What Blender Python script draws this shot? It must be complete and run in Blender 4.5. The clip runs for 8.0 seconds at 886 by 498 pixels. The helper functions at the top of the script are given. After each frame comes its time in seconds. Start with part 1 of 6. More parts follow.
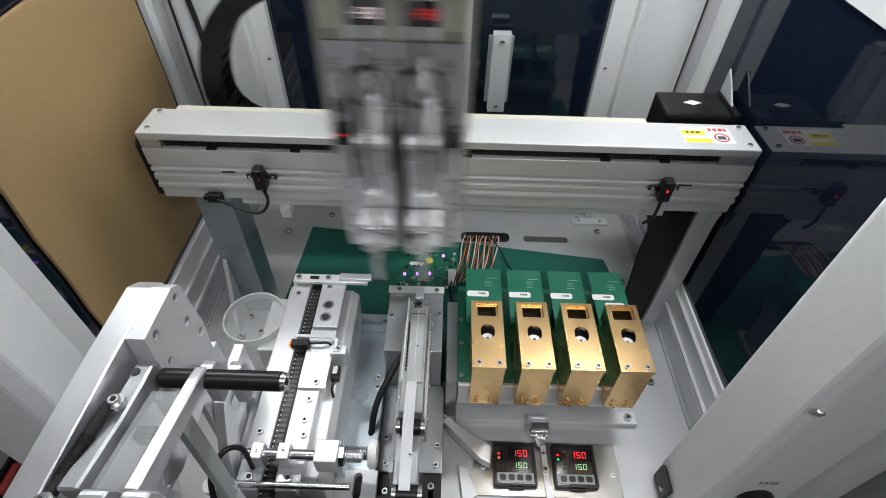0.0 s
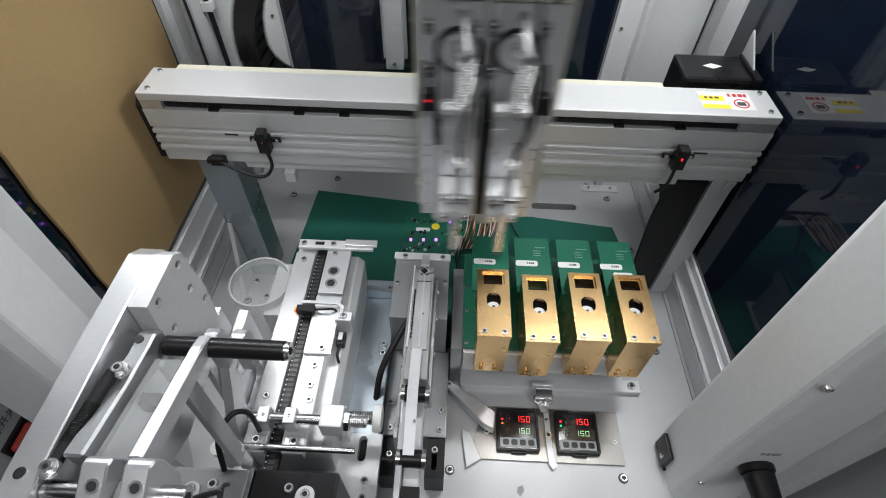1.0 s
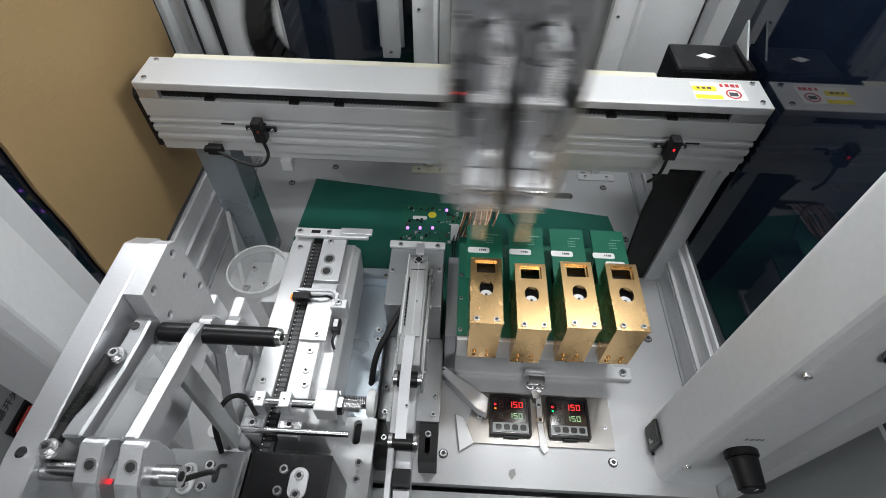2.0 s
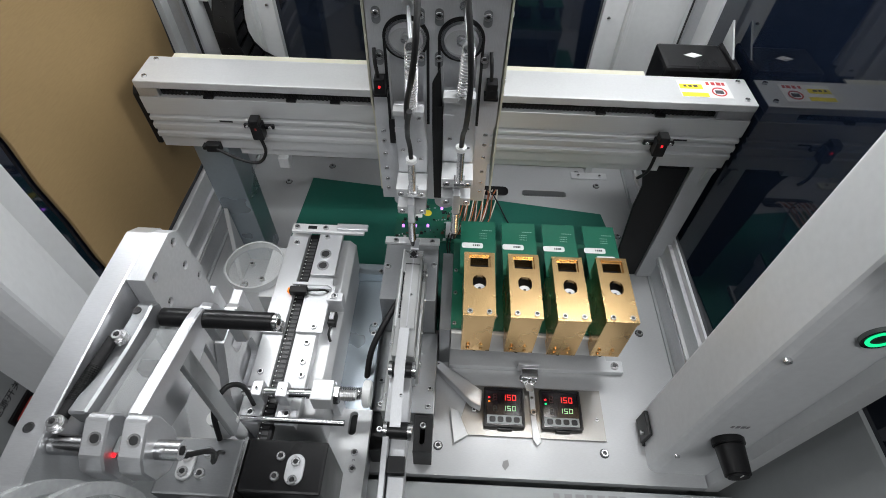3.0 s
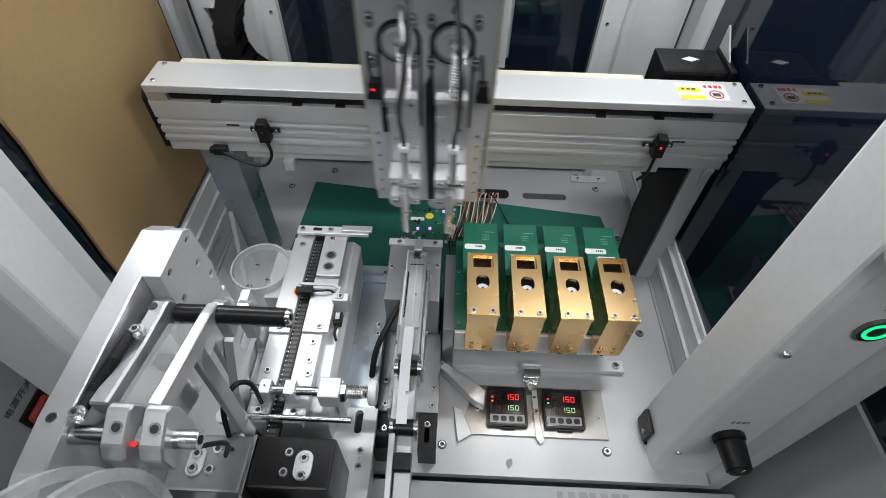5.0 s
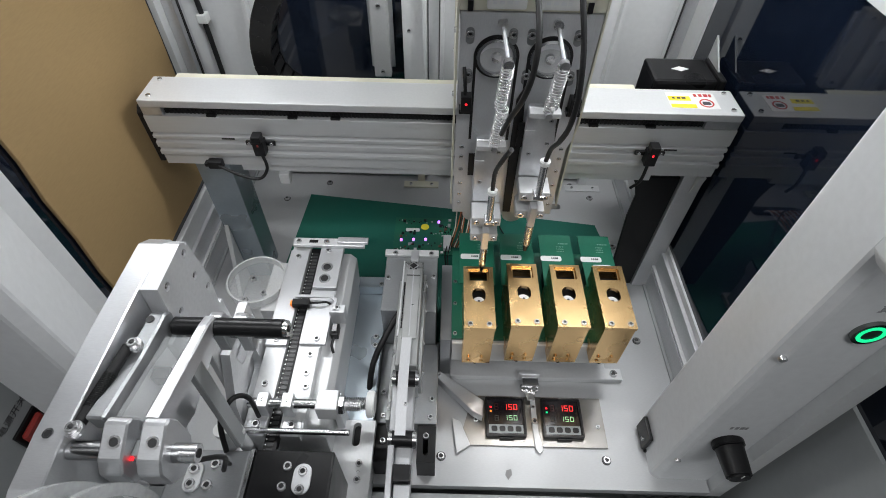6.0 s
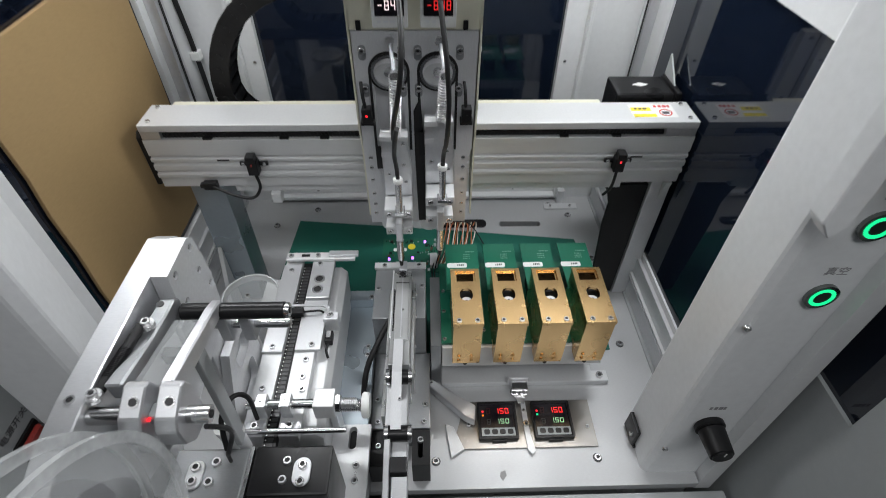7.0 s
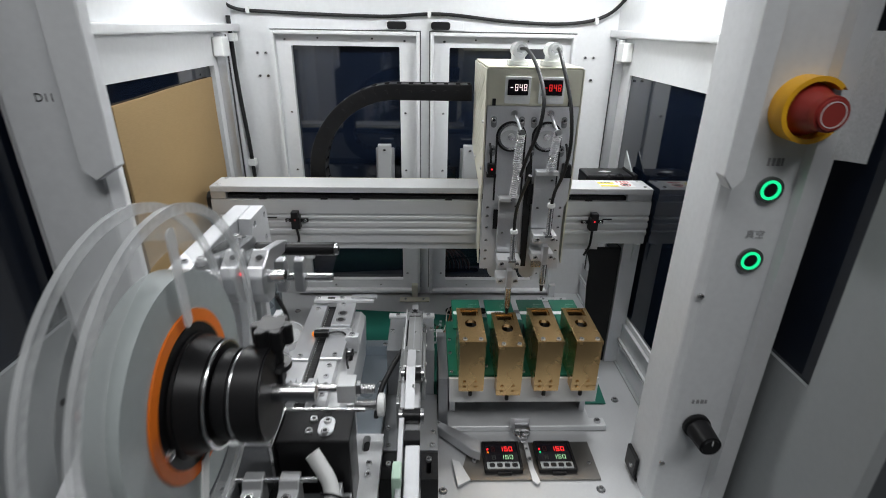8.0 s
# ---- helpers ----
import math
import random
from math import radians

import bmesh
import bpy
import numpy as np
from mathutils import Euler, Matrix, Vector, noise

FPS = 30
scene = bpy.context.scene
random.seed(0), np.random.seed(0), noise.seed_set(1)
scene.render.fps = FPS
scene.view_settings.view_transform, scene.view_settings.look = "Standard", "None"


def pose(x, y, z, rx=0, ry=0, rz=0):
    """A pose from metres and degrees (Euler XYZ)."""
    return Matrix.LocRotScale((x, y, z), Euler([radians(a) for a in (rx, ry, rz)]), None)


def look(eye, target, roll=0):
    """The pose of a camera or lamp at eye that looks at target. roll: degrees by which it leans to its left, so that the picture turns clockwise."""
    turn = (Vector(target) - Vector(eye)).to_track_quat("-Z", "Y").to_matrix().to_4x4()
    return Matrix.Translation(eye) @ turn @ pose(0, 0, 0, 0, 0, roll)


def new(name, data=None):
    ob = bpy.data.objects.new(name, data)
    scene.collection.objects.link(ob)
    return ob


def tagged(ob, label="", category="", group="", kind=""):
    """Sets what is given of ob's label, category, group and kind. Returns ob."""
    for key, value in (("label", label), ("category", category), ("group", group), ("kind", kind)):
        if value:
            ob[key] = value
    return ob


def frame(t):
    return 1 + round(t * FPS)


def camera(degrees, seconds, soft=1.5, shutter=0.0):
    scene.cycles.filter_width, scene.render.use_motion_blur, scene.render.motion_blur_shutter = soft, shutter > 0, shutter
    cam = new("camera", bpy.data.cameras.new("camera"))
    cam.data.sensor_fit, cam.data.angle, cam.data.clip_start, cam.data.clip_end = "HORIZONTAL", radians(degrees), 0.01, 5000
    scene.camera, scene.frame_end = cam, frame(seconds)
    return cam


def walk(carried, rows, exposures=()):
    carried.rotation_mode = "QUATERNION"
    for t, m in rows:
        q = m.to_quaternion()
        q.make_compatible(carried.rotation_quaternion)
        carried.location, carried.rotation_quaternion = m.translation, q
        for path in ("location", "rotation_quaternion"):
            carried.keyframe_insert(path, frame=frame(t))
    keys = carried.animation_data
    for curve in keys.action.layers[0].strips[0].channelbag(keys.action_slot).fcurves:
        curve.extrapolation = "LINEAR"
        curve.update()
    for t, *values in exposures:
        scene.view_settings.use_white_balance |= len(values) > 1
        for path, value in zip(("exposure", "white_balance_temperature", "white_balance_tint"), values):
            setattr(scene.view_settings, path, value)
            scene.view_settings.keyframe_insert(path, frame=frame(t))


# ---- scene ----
cam = camera(82.1, 8.0, soft=0.9, shutter=0.5)
PATH = [
    (0, (-0.01, -0.181, 0.591), (-0.017, 1.207, -0.849), 1.5),
    (0.5, (-0.01, -0.174, 0.588), (-0.028, 1.162, -0.9), 1.5),
    (1, (-0.01, -0.173, 0.588), (-0.038, 1.108, -0.948), 1.5),
    (1.5, (-0.006, -0.173, 0.593), (-0.04, 1.08, -0.966), 1.3),
    (2, (-0.001, -0.176, 0.595), (-0.036, 1.065, -0.973), 1.4),
    (3.5, (0.004, -0.196, 0.599), (-0.02, 1.062, -0.955), 1.6),
    (4, (0.001, -0.198, 0.599), (-0.024, 1.061, -0.954), 1.5),
    (4.5, (-0.001, -0.2, 0.6), (-0.024, 1.064, -0.95), 1.6),
    (6, (-0.003, -0.203, 0.601), (-0.006, 1.105, -0.913), 1.4),
    (6.5, (0.001, -0.213, 0.6), (0.022, 1.127, -0.884), 1.2),
    (7, (-0.004, -0.252, 0.596), (0.048, 1.176, -0.803), 0.7),
    (7.5, (-0.005, -0.336, 0.566), (0.06, 1.346, -0.514), 0.7),
    (7.7, (-0.016, -0.387, 0.53), (0.057, 1.401, -0.364), 1.2),
    (8, (-0.02, -0.441, 0.51), (0.042, 1.39, -0.293), 1.0),
]
walk(cam, [(t, look(eye, target, roll)) for t, eye, target, roll in PATH])

# ---------- light ----------
world = bpy.data.worlds.new("world")
scene.world = world
world.use_nodes = True
world.node_tree.nodes["Background"].inputs[0].default_value = (0.86, 0.92, 1.0, 1)
world.node_tree.nodes["Background"].inputs[1].default_value = 0.12
scene.view_settings.exposure = 0.0


def area(name, at, target, sx, sy, watts, colour=(1, 0.985, 0.95)):
    lamp = bpy.data.lights.new(name, "AREA")
    lamp.shape, lamp.size, lamp.size_y, lamp.energy, lamp.color = "RECTANGLE", sx, sy, watts, colour
    ob = new(name, lamp)
    ob.matrix_world = look(at, target)
    return ob


# two light bars under the roof of the machine, and the lamps of the hall
area("light_bar", (-0.25, 0.250, 0.685), (-0.06, 0.23, 0), 0.04, 0.38, 2.85, (0.97, 0.985, 1))
area("light_bar", (0.21, 0.250, 0.685), (0.08, 0.23, 0), 0.04, 0.38, 4.0, (0.97, 0.985, 1))
area("hall_light", (-0.5, -0.9, 2.35), (0, -0.2, 0), 1.2, 0.3, 14, (0.98, 0.99, 1))
area("hall_light", (0.7, -1.4, 2.35), (0, -0.2, 0), 1.2, 0.3, 19, (0.98, 0.99, 1))


# ---------- materials ----------
def mat(name, colour, rough=0.5, metal=0.0, vary=0.06, scale=60.0, bump=0.0, stretch=(1, 1, 1), spec=0.5, stain=0.0, emit=None, power=0.0):
    m = bpy.data.materials.new(name)
    m.use_nodes = True
    nt = m.node_tree
    b = nt.nodes["Principled BSDF"]
    link = nt.links.new
    b.inputs["Metallic"].default_value = metal
    b.inputs["Specular IOR Level"].default_value = spec
    co = nt.nodes.new("ShaderNodeTexCoord")
    mp = nt.nodes.new("ShaderNodeMapping")
    mp.inputs["Scale"].default_value = stretch
    link(co.outputs["Object"], mp.inputs["Vector"])
    fine = nt.nodes.new("ShaderNodeTexNoise")
    fine.inputs["Scale"].default_value = scale * 6
    fine.inputs["Detail"].default_value = 4
    link(mp.outputs[0], fine.inputs["Vector"])
    wide = nt.nodes.new("ShaderNodeTexNoise")
    wide.inputs["Scale"].default_value = scale * 0.25
    wide.inputs["Detail"].default_value = 3
    link(co.outputs["Object"], wide.inputs["Vector"])
    add = nt.nodes.new("ShaderNodeMath")
    add.operation = "ADD"
    link(fine.outputs["Fac"], add.inputs[0])
    link(wide.outputs["Fac"], add.inputs[1])
    ramp = nt.nodes.new("ShaderNodeMapRange")
    ramp.inputs["From Min"].default_value, ramp.inputs["From Max"].default_value = 0.6, 1.4
    ramp.inputs["To Min"].default_value, ramp.inputs["To Max"].default_value = 1 - vary - stain, 1 + vary
    link(add.outputs[0], ramp.inputs["Value"])
    mul = nt.nodes.new("ShaderNodeMix")
    mul.data_type, mul.blend_type = "RGBA", "MULTIPLY"
    mul.inputs["Factor"].default_value = 1
    mul.inputs["A"].default_value = (*colour, 1)
    link(ramp.outputs[0], mul.inputs["B"])
    link(mul.outputs["Result"], b.inputs["Base Color"])
    rr = nt.nodes.new("ShaderNodeMapRange")
    rr.inputs["From Min"].default_value, rr.inputs["From Max"].default_value = 0.3, 0.7
    rr.inputs["To Min"].default_value, rr.inputs["To Max"].default_value = max(0.02, rough * 0.82), min(1, rough * 1.18)
    link(wide.outputs["Fac"], rr.inputs["Value"])
    link(rr.outputs[0], b.inputs["Roughness"])
    if bump:
        bp = nt.nodes.new("ShaderNodeBump")
        bp.inputs["Strength"].default_value = bump
        bp.inputs["Distance"].default_value = 0.0004
        link(fine.outputs["Fac"], bp.inputs["Height"])
        link(bp.outputs[0], b.inputs["Normal"])
    if emit:
        b.inputs["Emission Color"].default_value = (*emit, 1)
        b.inputs["Emission Strength"].default_value = power
    return m


def clear(name, colour, amount, rough=0.08):
    """A thin clear plastic: mostly see-through, with a glossy, faintly milky surface."""
    m = bpy.data.materials.new(name)
    m.use_nodes = True
    nt = m.node_tree
    b = nt.nodes["Principled BSDF"]
    b.inputs["Base Color"].default_value = (*colour, 1)
    b.inputs["Roughness"].default_value = rough
    see = nt.nodes.new("ShaderNodeBsdfTransparent")
    mix = nt.nodes.new("ShaderNodeMixShader")
    noise_node = nt.nodes.new("ShaderNodeTexNoise")
    noise_node.inputs["Scale"].default_value = 40
    rng = nt.nodes.new("ShaderNodeMapRange")
    rng.inputs["To Min"].default_value, rng.inputs["To Max"].default_value = amount * 0.7, amount * 1.3
    nt.links.new(noise_node.outputs["Fac"], rng.inputs["Value"])
    nt.links.new(rng.outputs[0], mix.inputs["Fac"])
    nt.links.new(see.outputs[0], mix.inputs[1])
    nt.links.new(b.outputs[0], mix.inputs[2])
    nt.links.new(mix.outputs[0], nt.nodes["Material Output"].inputs["Surface"])
    return m


PAINT = mat("white_paint", (0.71, 0.72, 0.73), 0.42, vary=0.03, scale=25, bump=0.15, stain=0.03)
PAINT2 = mat("grey_white_paint", (0.76, 0.775, 0.79), 0.5, vary=0.03, scale=25, bump=0.2, stain=0.04)
GREYP = mat("grey_paint", (0.38, 0.40, 0.405), 0.5, vary=0.04, scale=25, bump=0.2)
BED = mat("bed_aluminium", (0.51, 0.52, 0.53), 0.46, 0.35, vary=0.05, scale=40, bump=0.08, stretch=(1, 6, 1), stain=0.05)
ALU = mat("aluminium", (0.64, 0.65, 0.67), 0.34, 0.75, vary=0.05, scale=60, bump=0.10, stretch=(1, 5, 1), stain=0.04)
ALUD = mat("dull_aluminium", (0.66, 0.67, 0.69), 0.38, 0.4, vary=0.06, scale=60, bump=0.12, stretch=(5, 1, 1), stain=0.05)
ALUW = mat("frosted_aluminium", (0.66, 0.67, 0.68), 0.42, 0.35, vary=0.03, scale=60, bump=0.08, stain=0.03)
STEEL = mat("steel", (0.66, 0.66, 0.67), 0.22, 1.0, vary=0.05, scale=90)
SCREW = mat("screw_steel", (0.66, 0.66, 0.67), 0.28, 0.9, vary=0.15, scale=200)
# near-black that paints the shade inside screw sockets and small bores
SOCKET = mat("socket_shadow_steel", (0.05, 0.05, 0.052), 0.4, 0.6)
BLACK = mat("black_plastic", (0.010, 0.010, 0.011), 0.40, vary=0.2, scale=80, bump=0.1, spec=0.28)
BLACKM = mat("black_anodised", (0.012, 0.012, 0.013), 0.32, 0.1, vary=0.2, scale=80, bump=0.1, spec=0.3)
CHROME = mat("dark_chrome", (0.22, 0.24, 0.23), 0.14, 1.0, vary=0.1, scale=120)
GLOSSY = mat("glossy_black_plastic", (0.008, 0.008, 0.009), 0.16, vary=0.2, scale=60, spec=0.5)
RUBBER = mat("black_rubber", (0.014, 0.014, 0.015), 0.5, vary=0.2, scale=120, spec=0.35)
ACRYL = mat("black_acrylic", (0.006, 0.010, 0.021), 0.05, vary=0.3, scale=12, spec=0.9)
SIDEP = mat("tinted_acrylic", (0.006, 0.010, 0.021), 0.04, vary=0.3, scale=12, spec=0.5)
SIDEP.node_tree.nodes["Principled BSDF"].inputs["IOR"].default_value = 1.6
GOLD = mat("gold_anodised", (0.73, 0.49, 0.235), 0.27, 1.0, vary=0.05, scale=90, bump=0.12, stretch=(1, 4, 4), stain=0.05)
PCB = mat("green_board", (0.010, 0.135, 0.080), 0.38, vary=0.10, scale=70, bump=0.05)
MAT = mat("green_mat", (0.006, 0.120, 0.085), 0.55, vary=0.08, scale=50, bump=0.25)
CARD = mat("cardboard", (0.36, 0.242, 0.112), 0.85, vary=0.07, scale=18, bump=0.3, stretch=(1, 1, 8), stain=0.05)
CREAM = mat("cream_cover", (0.66, 0.645, 0.53), 0.45, vary=0.03, scale=40, bump=0.1)
# black put in for the shade of grooves, bores and openings; also some board chips
DARKGAP = mat("gap_shade_black", (0.012, 0.012, 0.013), 0.6)
ORANGE = mat("orange_plastic", (0.95, 0.22, 0.02), 0.4, vary=0.06, scale=60)
YELLOW = mat("yellow_plastic", (0.90, 0.47, 0.02), 0.35, vary=0.05, scale=60)
DIMRED = mat("unlit_digit", (0.06, 0.012, 0.012), 0.4)
DIM = mat("unlit_grey_digit", (0.05, 0.055, 0.05), 0.4)
FAINT = mat("worn_grey_print", (0.30, 0.30, 0.31), 0.6)
REDP = mat("red_plastic", (0.31, 0.035, 0.028), 0.35, vary=0.08, scale=60)
LABEL = mat("white_label", (0.80, 0.80, 0.79), 0.5, vary=0.03, scale=80)
YLABEL = mat("yellow_label", (0.85, 0.70, 0.04), 0.5, vary=0.05, scale=80)
RLABEL = mat("red_label_print", (0.55, 0.05, 0.05), 0.5)
BOARDINK = mat("pale_board_print", (0.30, 0.46, 0.38), 0.5)
INK = mat("dark_print", (0.06, 0.06, 0.065), 0.6)
RAIL = mat("drawn_aluminium_rail", (0.66, 0.67, 0.68), 0.45, 0.35, vary=0.03, scale=60, bump=0.05, stretch=(0.1, 6, 6), stain=0.03)
FEEDER = mat("feeder_steel", (0.52, 0.53, 0.53), 0.30, 0.8, vary=0.08, scale=80, bump=0.10, stretch=(1, 6, 1), stain=0.06)
FILM = mat("grey_tape_film", (0.42, 0.46, 0.46), 0.22, vary=0.05, scale=30)
WHITEP = mat("white_plastic", (0.78, 0.79, 0.78), 0.4, vary=0.03, scale=60)
PALEG = mat("pale_green_plastic", (0.45, 0.62, 0.50), 0.45, vary=0.04, scale=60)
PLATE = mat("brushed_steel_plate", (0.22, 0.212, 0.20), 0.32, 0.9, vary=0.06, scale=60, bump=0.12, stretch=(1, 8, 1), stain=0.06)
DARKALU = mat("machined_aluminium", (0.30, 0.31, 0.32), 0.36, 0.6, vary=0.06, scale=60, bump=0.12, stretch=(1, 6, 1), stain=0.06)
TAPE = mat("tape_pocket", (0.035, 0.035, 0.037), 0.35, vary=0.2, scale=200)
SMEAR = mat("grey_smear", (0.30, 0.30, 0.30), 0.6)
SPRING = mat("spring_steel", (0.72, 0.72, 0.73), 0.3, 0.8, vary=0.1, scale=150)
BLUISH = mat("bluish_steel_plate", (0.32, 0.365, 0.40), 0.30, 0.7, vary=0.05, scale=50, bump=0.08, stretch=(1, 5, 1))
WIRE1 = mat("white_wire", (0.75, 0.70, 0.62), 0.5)
WIRE2 = mat("orange_wire", (0.45, 0.14, 0.05), 0.5)
WIRE3 = mat("brown_wire", (0.12, 0.05, 0.03), 0.5)
HALL = mat("hall_wall", (0.20, 0.21, 0.22), 0.7, vary=0.05, scale=2)
FLOORM = mat("hall_floor", (0.14, 0.15, 0.16), 0.35, vary=0.06, scale=3)
GLOW_R = mat("red_digits", (0.2, 0.0, 0.0), 0.4, emit=(1, 0.03, 0.03), power=1.8)
GLOW_DR = mat("dim_red_digits", (0.2, 0.0, 0.0), 0.4, emit=(1, 0.03, 0.03), power=0.7)
GLOW_G = mat("green_digits", (0.1, 0.15, 0.1), 0.4, emit=(0.45, 0.85, 0.45), power=0.9)
GLOW_W = mat("white_digits", (0.2, 0.2, 0.2), 0.4, emit=(1, 0.8, 0.8), power=1.0)
GLOW_RED = mat("red_lamp", (0.4, 0.0, 0.0), 0.4, emit=(1, 0.02, 0.03), power=1.8)
GLOW_RING = mat("green_ring", (0.0, 0.3, 0.1), 0.4, emit=(0.01, 0.80, 0.30), power=1.15)
GLOW_P = mat("purple_lamp", (0.3, 0.1, 0.5), 0.4, emit=(0.42, 0.10, 1.0), power=5.0)
GLOW_O = mat("orange_lamp", (0.5, 0.2, 0.0), 0.4, emit=(1, 0.22, 0.02), power=0.9)
LCD = mat("display_window", (0.012, 0.010, 0.014), 0.15)
CLEAR = clear("clear_acrylic", (0.80, 0.83, 0.84), 0.16)
CLEARW = clear("clear_acrylic_rim", (0.85, 0.87, 0.88), 0.58, 0.15)
CLEARR = clear("clear_flange_rim", (0.80, 0.82, 0.83), 0.42, 0.12)
MILKY = clear("clear_dish", (0.78, 0.80, 0.80), 0.40, 0.12)

# ---------- builders ----------
ORIGIN = {}


def thing(name, label, category, at=(0, 0, 0), group="", kind=""):
    ob = new(name)
    ob.empty_display_size = 0.02
    ob.location = at
    ORIGIN[ob] = Vector(at)
    return tagged(ob, label, category, group, kind)


def base_of(ob):
    while ob.parent:
        ob = ob.parent
    return ORIGIN.get(ob, Vector((0, 0, 0)))


def part(name, bm, material, parent=None, label=""):
    """One mesh under a thing or a part; it is written in the world's metres and moved to its thing's base."""
    if parent is not None:
        bmesh.ops.translate(bm, vec=-base_of(parent), verts=bm.verts)
    me = bpy.data.meshes.new(name)
    bm.to_mesh(me)
    bm.free()
    me.materials.append(material)
    ob = new(name, me)
    ob.parent = parent
    return tagged(ob, label)


def setting(name, bm, material, label, category):
    return tagged(part(name, bm, material), label, category, kind="structure")


def smooth(bm, angle=35):
    for f in bm.faces:
        f.smooth = True
    for e in bm.edges:
        if len(e.link_faces) == 2 and e.calc_face_angle(0) > radians(angle):
            e.smooth = False
    return bm


def box(x0, x1, y0, y1, z0, z1, bevel=0.0006, bm=None):
    own = bmesh.new()
    bmesh.ops.create_cube(own, size=1)
    for v in own.verts:
        v.co = Vector((x0 + (v.co.x + 0.5) * (x1 - x0), y0 + (v.co.y + 0.5) * (y1 - y0), z0 + (v.co.z + 0.5) * (z1 - z0)))
    if bevel:
        bmesh.ops.bevel(own, geom=own.edges[:], offset=min(bevel, 0.45 * min(x1 - x0, y1 - y0, z1 - z0)), segments=2, affect="EDGES", profile=0.6)
    return merge(bm, own)


def merge(bm, own):
    if bm is None:
        return own
    me = bpy.data.meshes.new("temporary")
    own.to_mesh(me)
    own.free()
    bm.from_mesh(me)
    bpy.data.meshes.remove(me)
    return bm


AX = {"x": Euler((0, radians(90), 0)).to_matrix().to_4x4(), "y": Euler((radians(-90), 0, 0)).to_matrix().to_4x4(), "z": Matrix()}


def cyl(at, axis, r, length, bm=None, r2=None, seg=24, bevel=0.0):
    """A round bar whose base stands at `at` and runs along the axis (a letter or a vector)."""
    own = bmesh.new()
    bmesh.ops.create_cone(own, cap_ends=True, segments=seg, radius1=r, radius2=r if r2 is None else r2, depth=length)
    bmesh.ops.translate(own, vec=(0, 0, length / 2), verts=own.verts)
    if bevel:
        bmesh.ops.bevel(own, geom=[e for e in own.edges if len(e.link_faces) == 2 and e.calc_face_angle(0) > 1], offset=bevel, segments=2, affect="EDGES")
    m = AX[axis] if isinstance(axis, str) else Vector(axis).to_track_quat("Z", "Y").to_matrix().to_4x4()
    bmesh.ops.transform(own, matrix=Matrix.Translation(at) @ m, verts=own.verts)
    smooth(own)
    return merge(bm, own)


def rod(a, b, r, bm=None, seg=16):
    a, b = Vector(a), Vector(b)
    return cyl(a, b - a, r, (b - a).length, bm, seg=seg)


def ring(at, axis, r_out, r_in, length, bm=None, seg=48):
    own = bmesh.new()
    rows = []
    for r, z in ((r_out, 0), (r_out, length), (r_in, length), (r_in, 0)):
        rows.append([own.verts.new((r * math.cos(2 * math.pi * i / seg), r * math.sin(2 * math.pi * i / seg), z)) for i in range(seg)])
    for k in range(4):
        for i in range(seg):
            j = (i + 1) % seg
            own.faces.new((rows[k][i], rows[k][j], rows[(k + 1) % 4][j], rows[(k + 1) % 4][i]))
    bmesh.ops.transform(own, matrix=Matrix.Translation(at) @ AX[axis], verts=own.verts)
    bmesh.ops.recalc_face_normals(own, faces=own.faces)
    smooth(own)
    return merge(bm, own)


def prism(outline, axis, low, high, bevel=0.0006, bm=None):
    """A flat plate: its outline in the plane across the axis, from low to high along it."""
    own = bmesh.new()
    order = {"x": lambda p, v: (v, p[0], p[1]), "y": lambda p, v: (p[0], v, p[1]), "z": lambda p, v: (p[0], p[1], v)}[axis]
    face = own.faces.new([own.verts.new(order(p, low)) for p in outline])
    extra = bmesh.ops.extrude_face_region(own, geom=[face])
    bmesh.ops.translate(own, vec=order((0, 0), high - low), verts=[v for v in extra["geom"] if isinstance(v, bmesh.types.BMVert)])
    bmesh.ops.recalc_face_normals(own, faces=own.faces)
    if bevel:
        bmesh.ops.bevel(own, geom=own.edges[:], offset=bevel, segments=1, affect="EDGES")
    return merge(bm, own)


def rounded(x0, x1, y0, y1, r, n=5):
    pts = []
    for cx, cy, a0 in ((x1 - r, y1 - r, 0), (x0 + r, y1 - r, 90), (x0 + r, y0 + r, 180), (x1 - r, y0 + r, 270)):
        pts += [(cx + r * math.cos(radians(a0 + 90 * k / n)), cy + r * math.sin(radians(a0 + 90 * k / n))) for k in range(n + 1)]
    return pts


def with_holes(outer, holes, axis, low, high):
    """A plate with openings through it: outer and holes are outlines across the axis."""
    own = bmesh.new()
    order = {"x": lambda p, v: (v, p[0], p[1]), "y": lambda p, v: (p[0], v, p[1]), "z": lambda p, v: (p[0], p[1], v)}[axis]
    edges = []
    for loop in (outer, *holes):
        vs = [own.verts.new(order(p, low)) for p in loop]
        edges += [own.edges.new((vs[i], vs[(i + 1) % len(vs)])) for i in range(len(vs))]
    bmesh.ops.triangle_fill(own, use_beauty=True, use_dissolve=False, edges=edges)
    extra = bmesh.ops.extrude_face_region(own, geom=own.faces[:])
    bmesh.ops.translate(own, vec=order((0, 0), high - low), verts=[v for v in extra["geom"] if isinstance(v, bmesh.types.BMVert)])
    bmesh.ops.recalc_face_normals(own, faces=own.faces)
    return own


def circle(cx, cy, r, n=20):
    return [(cx + r * math.cos(2 * math.pi * i / n), cy + r * math.sin(2 * math.pi * i / n)) for i in range(n)]


def rect(x0, x1, y0, y1):
    return [(x0, y0), (x1, y0), (x1, y1), (x0, y1)]


